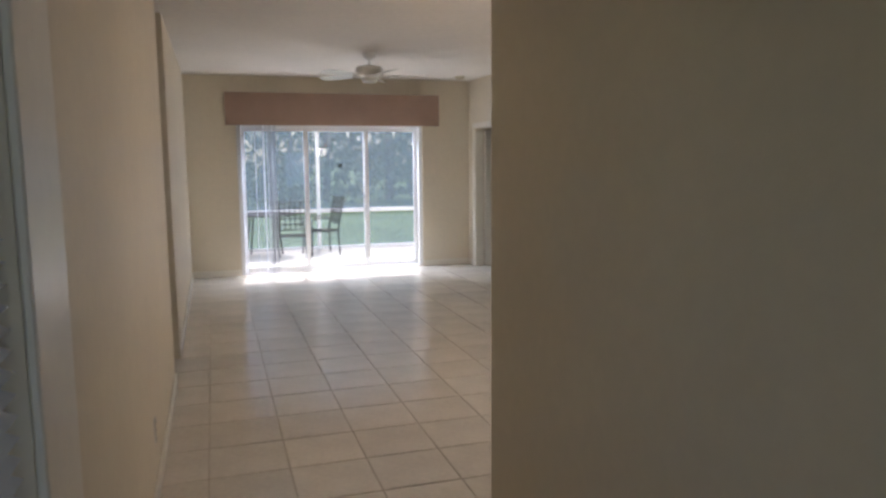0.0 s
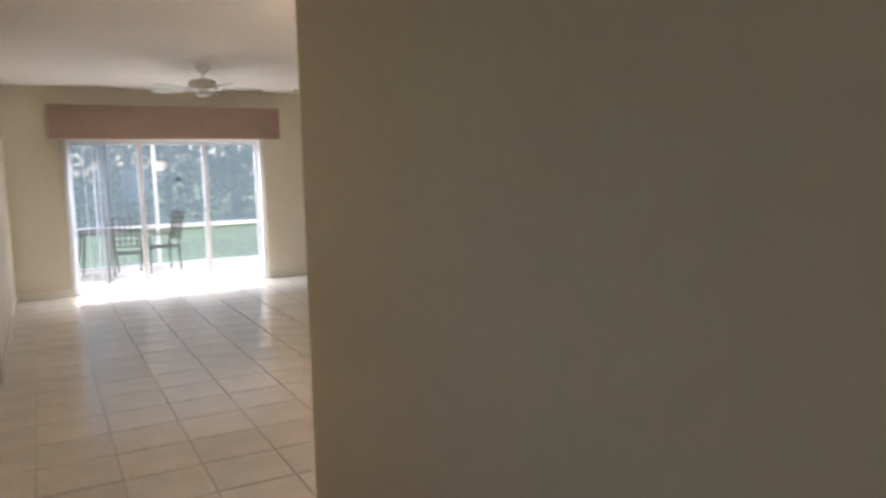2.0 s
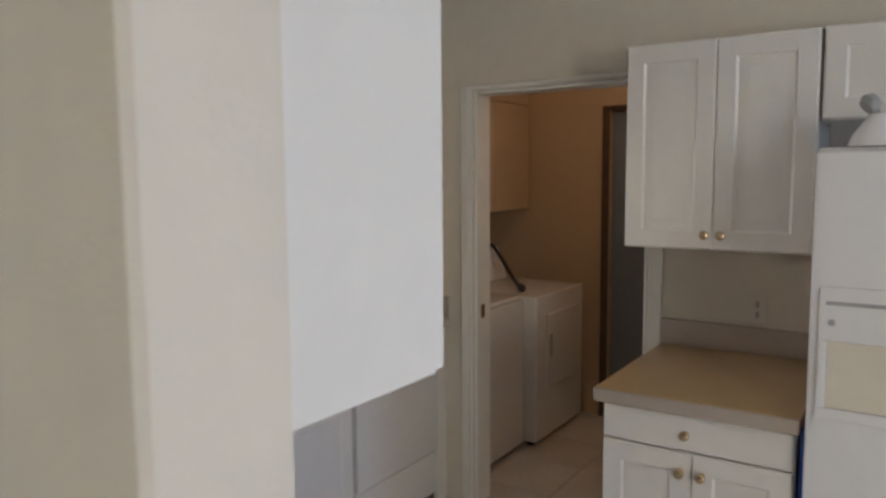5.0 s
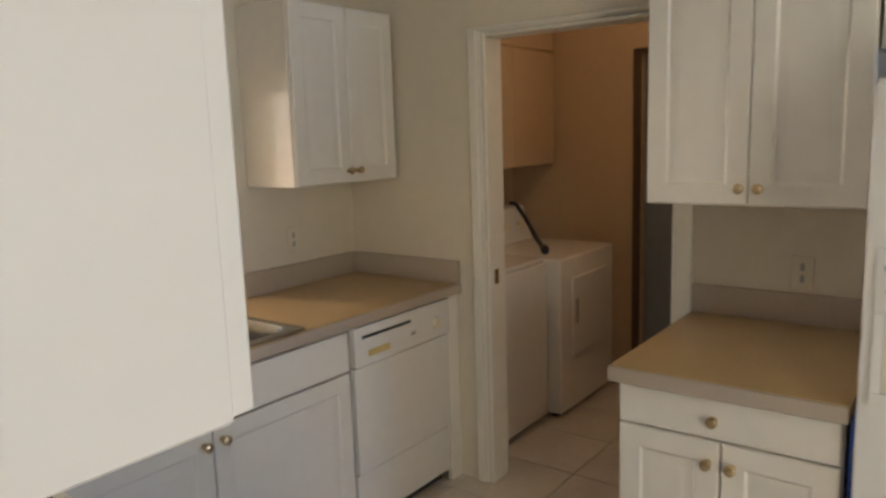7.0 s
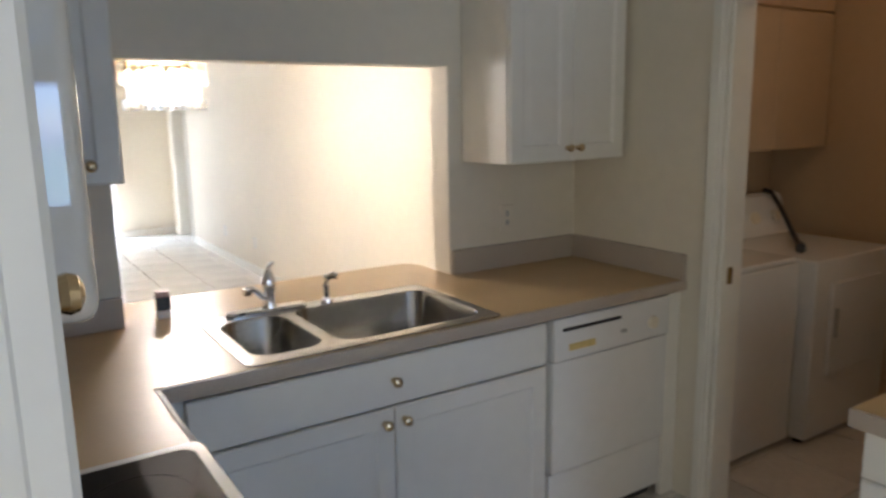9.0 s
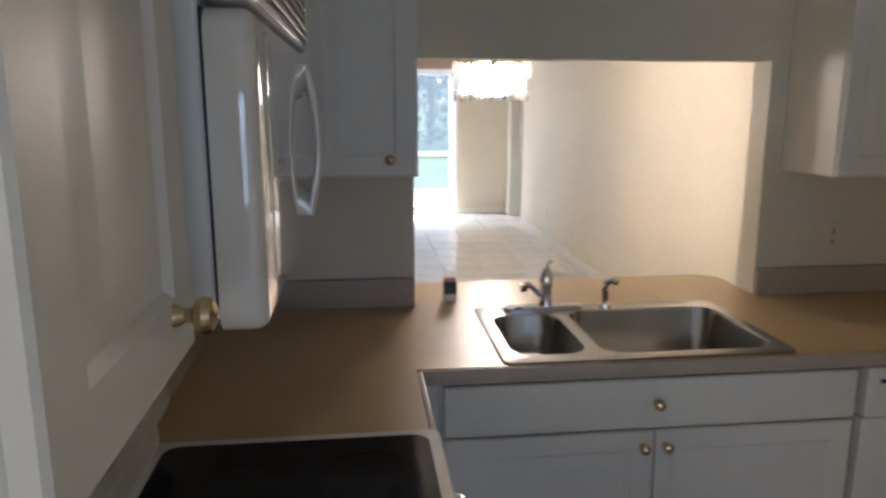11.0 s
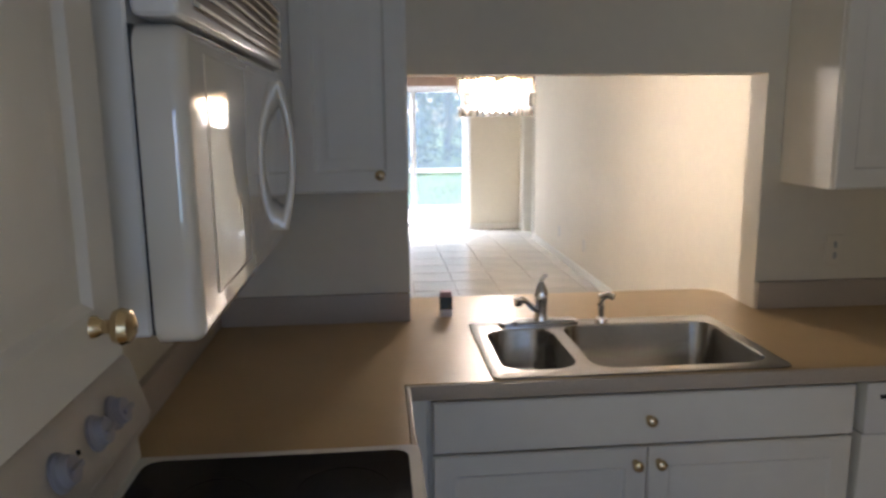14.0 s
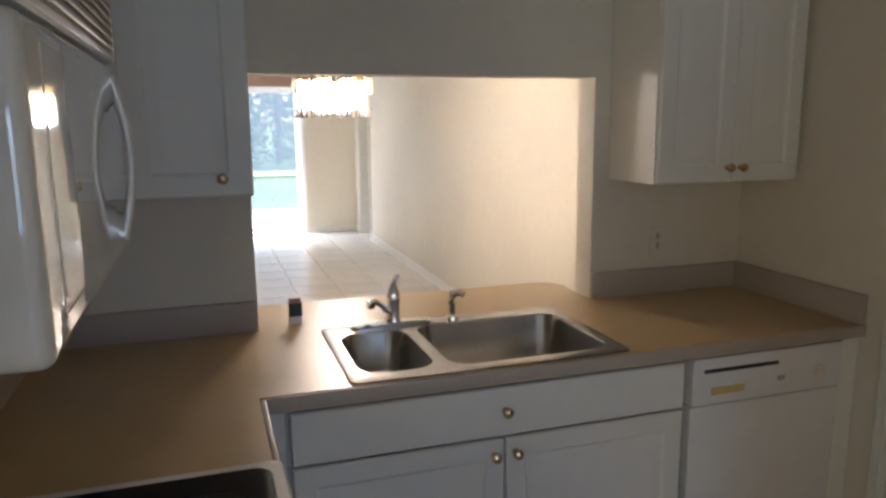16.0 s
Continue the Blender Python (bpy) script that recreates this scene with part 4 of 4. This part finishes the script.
part("slot", box((RFX - 0.0135, RF1 - 0.26, 1.252), (RFX - 0.0115, RF1 - 0.04, 1.262)), GREYPLASTIC, disp)
solo("protective_film", box((1.93, -2.2965, 0.13), (2.45, -2.2865, 0.88)), BLUEFILM, "strip of blue protective film beside the refrigerator", "film")
pl = thing("fan_shaped_ornament", "white ornament on the refrigerator, with a grey strip for the shadow gap", "ornament", (2.0, -2.42, 1.666))
# grey strip painted in for the shadow gap under the cabinet, no real grille
part("grille", box((2.06, -2.90, 1.667), (2.10, -2.315, 1.745), 0.003), GREYPLASTIC, pl)
part("shade", lathe([(0, 0.0), (0.07, 0.0), (0.06, 0.03), (0.02, 0.085), (0, 0.09)], Matrix.Translation((1.99, -2.43, 1.667)), 20), ENAMEL, pl)
part("cap", lathe([(0, 0), (0.022, 0.004), (0.03, 0.02), (0.022, 0.036), (0, 0.04)], Matrix.Translation((1.97, -2.40, 1.765)) @ pose(0, 0, 0, 40, 30), 16), GREYPLASTIC, pl)

# ---------- laundry ----------
wa = thing("washing_machine", "white top-loading washing machine with a raised control console", "washing machine", (3.12, -0.32, 0))
WA0, WA1 = 2.785, 3.43
part("body", box((WA0, -0.655, 0.03), (WA1, -0.02, 0.885), 0.012, 3), ENAMEL, wa)
part("lid", box((WA0 + 0.02, -0.645, 0.8865), (WA1 - 0.02, -0.17, 0.912), 0.01, 3), ENAMEL, wa)
bm = bmesh.new()
bm_loft(bm, [[Vector((x, y, z)) for y, z in ((-0.165, 0.887), (-0.02, 0.887), (-0.02, 1.085), (-0.06, 1.10), (-0.10, 1.085), (-0.15, 0.93))] for x in (WA0, WA1)])
con = part("console", bm, ENAMEL, wa)
for x in (WA0 + 0.12, WA1 - 0.12):
    part("dial", lathe([(0, 0), (0.036, 0), (0.032, 0.02), (0, 0.022)], Matrix.Translation((x, -0.132, 1.0)) @ pose(0, 0, 0, 73), 20), BISQUE, con)
for x in (WA0 + 0.06, WA1 - 0.06):
    for y in (-0.59, -0.09):
        part("foot", lathe([(0, 0), (0.025, 0), (0.02, 0.03), (0, 0.03)], Matrix.Translation((x, y, 0)), 12), RUBBER, wa)
dr = thing("tumble_dryer", "white front-loading tumble dryer beside the washer", "dryer", (3.8, -0.35, 0))
DR0, DR1 = 3.45, 4.13
part("body", box((DR0, -0.725, 0.03), (DR1, -0.02, 0.895), 0.014, 3), ENAMEL, dr)
dd = part("door", box((DR0 + 0.12, -0.742, 0.34), (DR1 - 0.12, -0.7255, 0.78), 0.02, 3), ENAMEL, dr)
part("handle", box((DR0 + 0.14, -0.752, 0.52), (DR0 + 0.165, -0.7425, 0.66), 0.004), GREYPLASTIC, dd)
bm = bmesh.new()
bm_loft(bm, [[Vector((x, y, z)) for y, z in ((-0.165, 0.8955), (-0.02, 0.8955), (-0.02, 1.10), (-0.06, 1.115), (-0.10, 1.10), (-0.15, 0.93))] for x in (DR0, DR1)])
con = part("console", bm, ENAMEL, dr)
for x in (DR0 + 0.40, DR1 - 0.10):
    part("dial", lathe([(0, 0), (0.034, 0), (0.030, 0.02), (0, 0.022)], Matrix.Translation((x, -0.132, 0.99)) @ pose(0, 0, 0, 73), 20), BISQUE, con)
for x in (DR0 + 0.06, DR1 - 0.06):
    for y in (-0.66, -0.09):
        part("foot", lathe([(0, 0), (0.025, 0), (0.02, 0.03), (0, 0.03)], Matrix.Translation((x, y, 0)), 12), RUBBER, dr)
hose = thing("drain_hose", "black rubber hose hanging onto the dryer top", "hose", (3.7, -0.4, 0.897))
part("pipe", tube([(4.02, -0.07, 1.128), (4.01, -0.12, 1.122), (3.98, -0.19, 1.06), (3.93, -0.27, 0.99), (3.84, -0.37, 0.93), (3.72, -0.47, 0.909), (3.60, -0.55, 0.909)], 0.013, 10), RUBBER, hose)
part("coupling", tube([(3.63, -0.53, 0.920), (3.575, -0.565, 0.920)], 0.024, 14), RUBBER, hose)
wc = thing("laundry_wall_cabinet", "wall cabinet above the washer and dryer, coloured tan as in warm lamplight", "cabinet", (3.5, -0.13, 1.365))
# cabinet shares the wall's tan, which holds the warm lamplight
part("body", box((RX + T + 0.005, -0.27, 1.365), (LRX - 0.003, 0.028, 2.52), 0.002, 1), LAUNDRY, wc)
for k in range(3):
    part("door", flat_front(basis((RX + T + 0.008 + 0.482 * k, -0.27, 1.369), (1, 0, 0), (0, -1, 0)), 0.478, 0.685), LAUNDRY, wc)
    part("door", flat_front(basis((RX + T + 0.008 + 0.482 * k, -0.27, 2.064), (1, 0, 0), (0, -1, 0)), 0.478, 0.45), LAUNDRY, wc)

lt = thing("laundry_ceiling_light", "round frosted ceiling light of the laundry room", "ceiling light", (3.45, -1.4, H))
part("base", lathe([(0, H - 0.001), (0.15, H - 0.001), (0.15, H - 0.02), (0, H - 0.02)], Matrix.Translation((3.45, -1.4, 0))), BRASS, lt)
part("shade", lathe([(0, H - 0.0205), (0.14, H - 0.0205), (0.13, H - 0.06), (0.07, H - 0.09), (0, H - 0.10)], Matrix.Translation((3.45, -1.4, 0))), LAMPGLASS, lt)
lamp("laundry_light", "POINT", Matrix.Translation((3.45, -1.4, H - 0.20)), 0.8, (1.0, 0.66, 0.35), 0.10)

# ---------- window behind the walk, with blinds ----------
win = thing("window_1", "white framed window with horizontal blinds", "window", (1.3, BY - 0.06, WZ0), kind="structure")
bm = bmesh.new()
for a, b in (((WX0, WZ0), (WX0 + 0.05, WZ1)), ((WX1 - 0.05, WZ0), (WX1, WZ1)), ((WX0 + 0.05, WZ0), (WX1 - 0.05, WZ0 + 0.05)), ((WX0 + 0.05, WZ1 - 0.05), (WX1 - 0.05, WZ1))):
    bm_box(bm, (a[0], BY - 0.10, a[1]), (b[0], BY - 0.05, b[1]), 0.003, 1)
part("window_frame", bm, VINYL, win)
pn = part("pane", box((WX0 + 0.045, BY - 0.08, WZ0 + 0.045), (WX1 - 0.045, BY - 0.075, WZ1 - 0.045)), GLASS, win)
pn.visible_shadow = False
part("window_sill", box((WX0 - 0.03, BY - 0.045, WZ0 - 0.02), (WX1 + 0.03, BY + 0.05, WZ0 - 0.001), 0.004), TRIM, win)
w2 = thing("window_2", "narrow entrance sidelight window with horizontal blinds", "window", (LX - 0.06, -1.3, 0.86), kind="structure")
bm = bmesh.new()
for a, b in (((-1.70, 0.86), (-1.66, 2.1)), ((-0.99, 0.86), (-0.95, 2.1)), ((-1.66, 0.86), (-0.99, 0.90)), ((-1.66, 2.06), (-0.99, 2.1))):
    bm_box(bm, (LX - 0.10, a[0], a[1]), (LX - 0.04, b[0], b[1]), 0.003, 1)
part("window_frame", bm, VINYL, w2)
pn = part("pane", box((LX - 0.08, -1.665, 0.895), (LX - 0.075, -0.985, 2.065)), GLASS, w2)
pn.visible_shadow = False
# unseen window, added only to hold the warm fill lamp
w3 = thing("window_fill", "added white window frame round the warm fill lamp", "window", (LX - 0.06, -5.3, 0.75), kind="structure")
bm = bmesh.new()
for a, b in (((-6.0, 0.75), (-5.96, 2.15)), ((-4.64, 0.75), (-4.6, 2.15)), ((-5.96, 0.75), (-4.64, 0.79)), ((-5.96, 2.11), (-4.64, 2.15))):
    bm_box(bm, (LX - 0.10, a[0], a[1]), (LX - 0.04, b[0], b[1]), 0.003, 1)
part("window_frame", bm, VINYL, w3)
pn = part("pane", box((LX - 0.08, -5.965, 0.785), (LX - 0.075, -4.635, 2.115)), GLASS, w3)
pn.visible_shadow = False
hb = thing("horizontal_blind", "white slatted blind in the sidelight window", "blind", (LX - 0.02, -1.3, 2.05))
for k in range(30):
    z = 0.93 + 0.037 * k
    m = Matrix.Translation((LX - 0.018, -1.325, z)) @ pose(0, 0, 0, 0, 25)
    bm = bmesh.new()
    bm_box(bm, (-0.0125, -0.325, -0.0008), (0.0125, 0.325, 0.0008))
    bmesh.ops.transform(bm, matrix=m, verts=bm.verts)
    part("slat", bm, SLAT, hb)
trim("trim_sidelight", [((LX + 0.001, -0.95, 0.80), (LX + 0.02, -0.84, 2.2)), ((LX + 0.001, -0.83, 0.0), (LX + 0.012, -0.60, 2.25))], "grey-white painted casing beside the sidelight")

# ---------- outside ----------
structure("ground", box((-60, FY + 0.2, -0.35), (60, 140, -0.16)), GRASS, "mown green lawn reaching the woods", "ground")
structure("ground_south", box((-60, -60, -0.40), (60, FY + 0.2, -0.2)), GRASS, "mown green lawn round the house", "ground")
structure("pavement_patio", box((-4.5, FY + 0.2, -0.18), (6.5, 10.85, -0.02), 0.01), PATIO, "pale sunlit concrete patio slab", "patio")
# unseen roof; its overhang is chosen to limit the sun patch indoors
structure("roof", box((LX - 2.2, BY - 0.8, H + 0.16), (LRX + 2.0, FY + 0.48, H + 0.30)), STUCCO, "unseen roof of the house, its eave set to cut the sun patch", "roof")
cage = thing("screen_enclosure", "white aluminium patio screen frame with a mid rail", "screen frame", (0.6, 10.8, -0.02))
for x in (-3.2, -1.2, 0.76, 2.75, 4.8):
    part("post", box((x - 0.03, 10.77, -0.02), (x + 0.03, 10.83, 2.75), 0.004, 1), ALU, cage)
part("mid_rail", box((-4.5, 10.775, 0.64), (6.5, 10.825, 0.71), 0.004, 1), ALU, cage)
part("top_rail", box((-4.5, 10.775, 2.751), (6.5, 10.825, 2.83), 0.004, 1), ALU, cage)
part("sill_rail", box((-4.5, 10.775, -0.02), (6.5, 10.825, 0.03), 0.004, 1), ALU, cage)

# mesh panels that lay a bluish haze over the garden
for x0, x1 in ((-3.17, -1.23), (-1.17, 0.73), (0.79, 2.72), (2.78, 4.77)):
    for z0, z1 in ((0.03, 0.64), (0.71, 2.75)):
        part("screen_panel", box((x0, 10.798, z0), (x1, 10.800, z1)), SCREEN, cage, "fine insect screen with the bluish outdoor haze in its colour")


def patio_chair(m, label):
    """A metal chair with a lattice back of square openings."""
    c = thing("patio_chair", label, "chair", m.translation, "patio chairs")

    def put(name, bm):
        bmesh.ops.transform(bm, matrix=m, verts=bm.verts)
        return part(name, bm, IRON, c)

    for x, y in ((-0.24, -0.24), (0.24, -0.24), (-0.24, 0.22), (0.24, 0.22)):
        put("leg", tube([(x * 1.08, y * 1.08, 0.0), (x, y, 0.40)], 0.013, 8))
    for x in (-0.26, 0.26):
        put("armrest", tube([(x, -0.24, 0.40), (x, -0.25, 0.60), (x, -0.20, 0.635), (x, 0.20, 0.635)], 0.012, 8))
        put("back_post", tube([(x * 0.95, 0.21, 0.40), (x * 0.95, 0.27, 0.70), (x * 0.95, 0.33, 0.98)], 0.013, 8))
    bm = bmesh.new()
    for k in range(6):
        s = -0.24 + 0.096 * k
        bm_box(bm, (s - 0.012, -0.25, 0.405), (s + 0.012, 0.23, 0.412))
        bm_box(bm, (-0.25, s - 0.012, 0.4125), (0.25, s + 0.012, 0.419))
    put("seat", bm)
    bm = bmesh.new()
    for k in range(7):
        x = -0.235 + 0.0783 * k
        bm_tube(bm, [(x, 0.235, 0.52), (x, 0.28, 0.74), (x, 0.33, 0.97)], 0.009, 6)
    for k in range(6):
        z = 0.53 + 0.088 * k
        bm_tube(bm, [(-0.25, 0.235 + (z - 0.52) * 0.205, z), (0.25, 0.235 + (z - 0.52) * 0.205, z)], 0.009, 6)
    put("backrest", bm)
    return c


patio_chair(Matrix.Translation((-0.85, 9.75, -0.02)) @ pose(0, 0, 0, 0, 0, 95), "dark metal lattice-back patio chair beside the table")
patio_chair(Matrix.Translation((0.10, 9.35, -0.02)) @ pose(0, 0, 0, 0, 0, 175), "dark metal lattice-back patio chair drawn out from the table")
patio_chair(Matrix.Translation((0.70, 10.1, -0.02)) @ pose(0, 0, 0, 0, 0, -80), "dark metal lattice-back patio chair standing apart")
tb = thing("patio_table", "round dark metal patio table", "table", (-0.25, 10.15, -0.02))
part("tabletop", lathe([(0, 0.70), (0.50, 0.70), (0.51, 0.71), (0.50, 0.72), (0, 0.72)], Matrix.Translation((-0.25, 10.15, -0.02)), 36), IRON, tb)
for k in range(4):
    a = k * math.pi / 2 + 0.6
    part("leg", tube([(-0.25 + 0.38 * math.cos(a), 10.15 + 0.38 * math.sin(a), -0.02), (-0.25 + 0.28 * math.cos(a), 10.15 + 0.28 * math.sin(a), 0.68)], 0.014, 8), IRON, tb)


def leaves(rng, centres, count, size, spread):
    """Many small leaf quads scattered round the clump centres, as vertex and face lists."""
    verts, faces = [], []
    for k in range(count):
        c, r = centres[rng.randrange(len(centres))]
        d = Vector((rng.gauss(0, 1), rng.gauss(0, 1), rng.gauss(0, 0.8))).normalized() * r * (rng.random() ** 0.45) * spread
        p = c + d
        u = Vector((rng.gauss(0, 1), rng.gauss(0, 1), rng.gauss(0, 1))).normalized()
        v = u.cross(Vector((rng.gauss(0, 1), rng.gauss(0, 1), rng.gauss(0, 1)))).normalized()
        s = size * rng.uniform(0.6, 1.4)
        n = len(verts)
        verts += [p - u * s, p + v * s * 0.45, p + u * s, p - v * s * 0.45]
        faces.append((n, n + 1, n + 2, n + 3))
    return verts, faces


def tree(rng, x, y, height, crown_from, label):
    t = thing("tree", label, "tree", (x, y, -0.17), "trees of the wood edge")
    lean = rng.uniform(-0.4, 0.4)
    path = [Vector((x + lean * (k / 6) ** 2 + rng.uniform(-0.08, 0.08), y + rng.uniform(-0.08, 0.08), -0.17 + height * 0.85 * k / 6)) for k in range(7)]
    r0 = rng.uniform(0.10, 0.19)
    part("trunk", tube(path, [r0 * (1 - 0.13 * k) for k in range(7)], 8), BARK, t)
    centres = []
    for k in range(rng.randrange(9, 13)):
        s = rng.uniform(crown_from, 1.0)
        base = path[min(5, int(s * 6 * 0.98))]
        a = rng.uniform(0, 2 * math.pi)
        reach = rng.uniform(0.6, 2.2) * (1.15 - 0.5 * s)
        tip = Vector((base.x + reach * math.cos(a), base.y + reach * math.sin(a), -0.17 + height * s + rng.uniform(0.1, 0.7)))
        if k < 7:
            part("limb", tube([base, (base + tip) / 2 + Vector((0, 0, 0.12)), tip], [r0 * 0.4, r0 * 0.25, 0.02], 6), BARK, t)
        centres.append((tip, rng.uniform(0.6, 1.25)))
    verts, faces = leaves(rng, centres, 2300, 0.13, 1.0)
    mesh = bpy.data.meshes.new("crown")
    mesh.from_pydata(verts, [], faces)
    mesh.materials.append(LEAF if rng.random() < 0.6 else LEAF2)
    ob = new("crown", mesh)
    ob.parent, ob.location = t, (-x, -y, 0.17)
    return t


rng = random.Random(7)
for k in range(26):
    x = -17 + 1.5 * k + rng.uniform(-0.7, 0.7)
    tree(rng, x, 24 + rng.uniform(0, 7), rng.uniform(7.5, 12), rng.uniform(0.22, 0.45), "slender dark green tree at the edge of the wood")
# undergrowth and the wood behind it
verts, faces = leaves(rng, [(Vector((rng.uniform(-22, 26), rng.uniform(23.5, 30), rng.uniform(0.1, 1.6))), rng.uniform(0.7, 1.5)) for _ in range(150)], 22000, 0.15, 1.0)
mesh = bpy.data.meshes.new("undergrowth")
mesh.from_pydata(verts, [], faces)
mesh.materials.append(LEAF)
tagged(new("undergrowth", mesh), "dense dark undergrowth of leaves along the wood", "undergrowth", "", "stuff")
verts, faces = leaves(rng, [(Vector((rng.uniform(-40, 45), rng.uniform(33, 42), rng.uniform(0.5, 9.5))), rng.uniform(1.5, 2.8)) for _ in range(260)], 30000, 0.30, 1.0)
mesh = bpy.data.meshes.new("far_wood")
mesh.from_pydata(verts, [], faces)
mesh.materials.append(LEAF)
tagged(new("far_wood", mesh), "deep dark green wood behind the first trees", "wood", "", "stuff")
# short grass blades on the near lawn
verts, faces = [], []
for k in range(16000):
    x, y = rng.uniform(-6, 9), 10.9 + 12 * rng.random() ** 1.4
    a, h, w = rng.uniform(0, 6.28), rng.uniform(0.03, 0.07), 0.006
    n = len(verts)
    verts += [(x - w * math.cos(a), y - w * math.sin(a), -0.16), (x + w * math.cos(a), y + w * math.sin(a), -0.16), (x + rng.uniform(-0.02, 0.02), y + rng.uniform(-0.02, 0.02), -0.16 + h)]
    faces.append((n, n + 1, n + 2))
mesh = bpy.data.meshes.new("grass_blades")
mesh.from_pydata(verts, [], faces)
mesh.materials.append(BLADE)
tagged(new("grass_blades", mesh), "short green grass blades of the lawn", "grass", "", "stuff")

# ---------- floor tiles ----------
floor = structure("floor", box((LX - T - 1.6, BY - T, -0.14), (LRX + 1.5, FY + 0.2, -0.004)), GROUT, "beige ceramic tile floor with dark grout", "floor")
TS = 0.405
tile_bm = bmesh.new()
g = 0.0035
bm_loft(tile_bm, [[Vector((sx * (TS / 2 - g - i), sy * (TS / 2 - g - i), z)) for sx, sy in ((-1, -1), (1, -1), (1, 1), (-1, 1))] for i, z in ((0, -0.0045), (0, -0.0015), (0.0015, 0.0))], close_first=False)
tile_mesh = bpy.data.meshes.new("tile")
tile_bm.to_mesh(tile_mesh)
tile_bm.free()
tile_mesh.materials.append(TILE)
TX, TY = -0.321, 2.985   # one joint crossing
rest_v, rest_f = [], []
count = 0
areas = ((LX, SX0, -2.5, 8.0), (SX0, RX, 0.12, 8.0), (0.66, RX, -2.4, -0.58), (RX, LRX, -2.5, 0.0))
i0, i1 = int((LX - T - TX) / TS) - 6, int((LRX - TX) / TS) + 2
j0, j1 = int((BY - TY) / TS) - 1, int((FY - TY) / TS) + 1
for i in range(i0, i1):
    for j in range(j0, j1):
        x, y = TX + (i + 0.5) * TS, TY + (j + 0.5) * TS
        if y + TS / 2 > FY + 0.03 + TS:
            continue
        near = any(a - 0.1 < x < b + 0.1 and c - 0.1 < y < d for a, b, c, d in areas)
        if near and count < 300:
            ob = new("tile", tile_mesh)
            ob.location, ob.parent = (x, y, 0.00), floor
            count += 1
        else:
            n = len(rest_v)
            e = TS / 2 - g
            rest_v += [(x + sx * e, y + sy * e, z) for z in (-0.0045, 0.0) for sx, sy in ((-1, -1), (1, -1), (1, 1), (-1, 1))]
            rest_f += [(n + 4, n + 5, n + 6, n + 7)] + [(n + k, n + (k + 1) % 4, n + 4 + (k + 1) % 4, n + 4 + k) for k in range(4)]
mesh = bpy.data.meshes.new("floor_tiles")
mesh.from_pydata(rest_v, [], rest_f)
mesh.materials.append(TILE)
ob = tagged(new("floor_tiles", mesh), kind="stuff")
ob.parent = floor
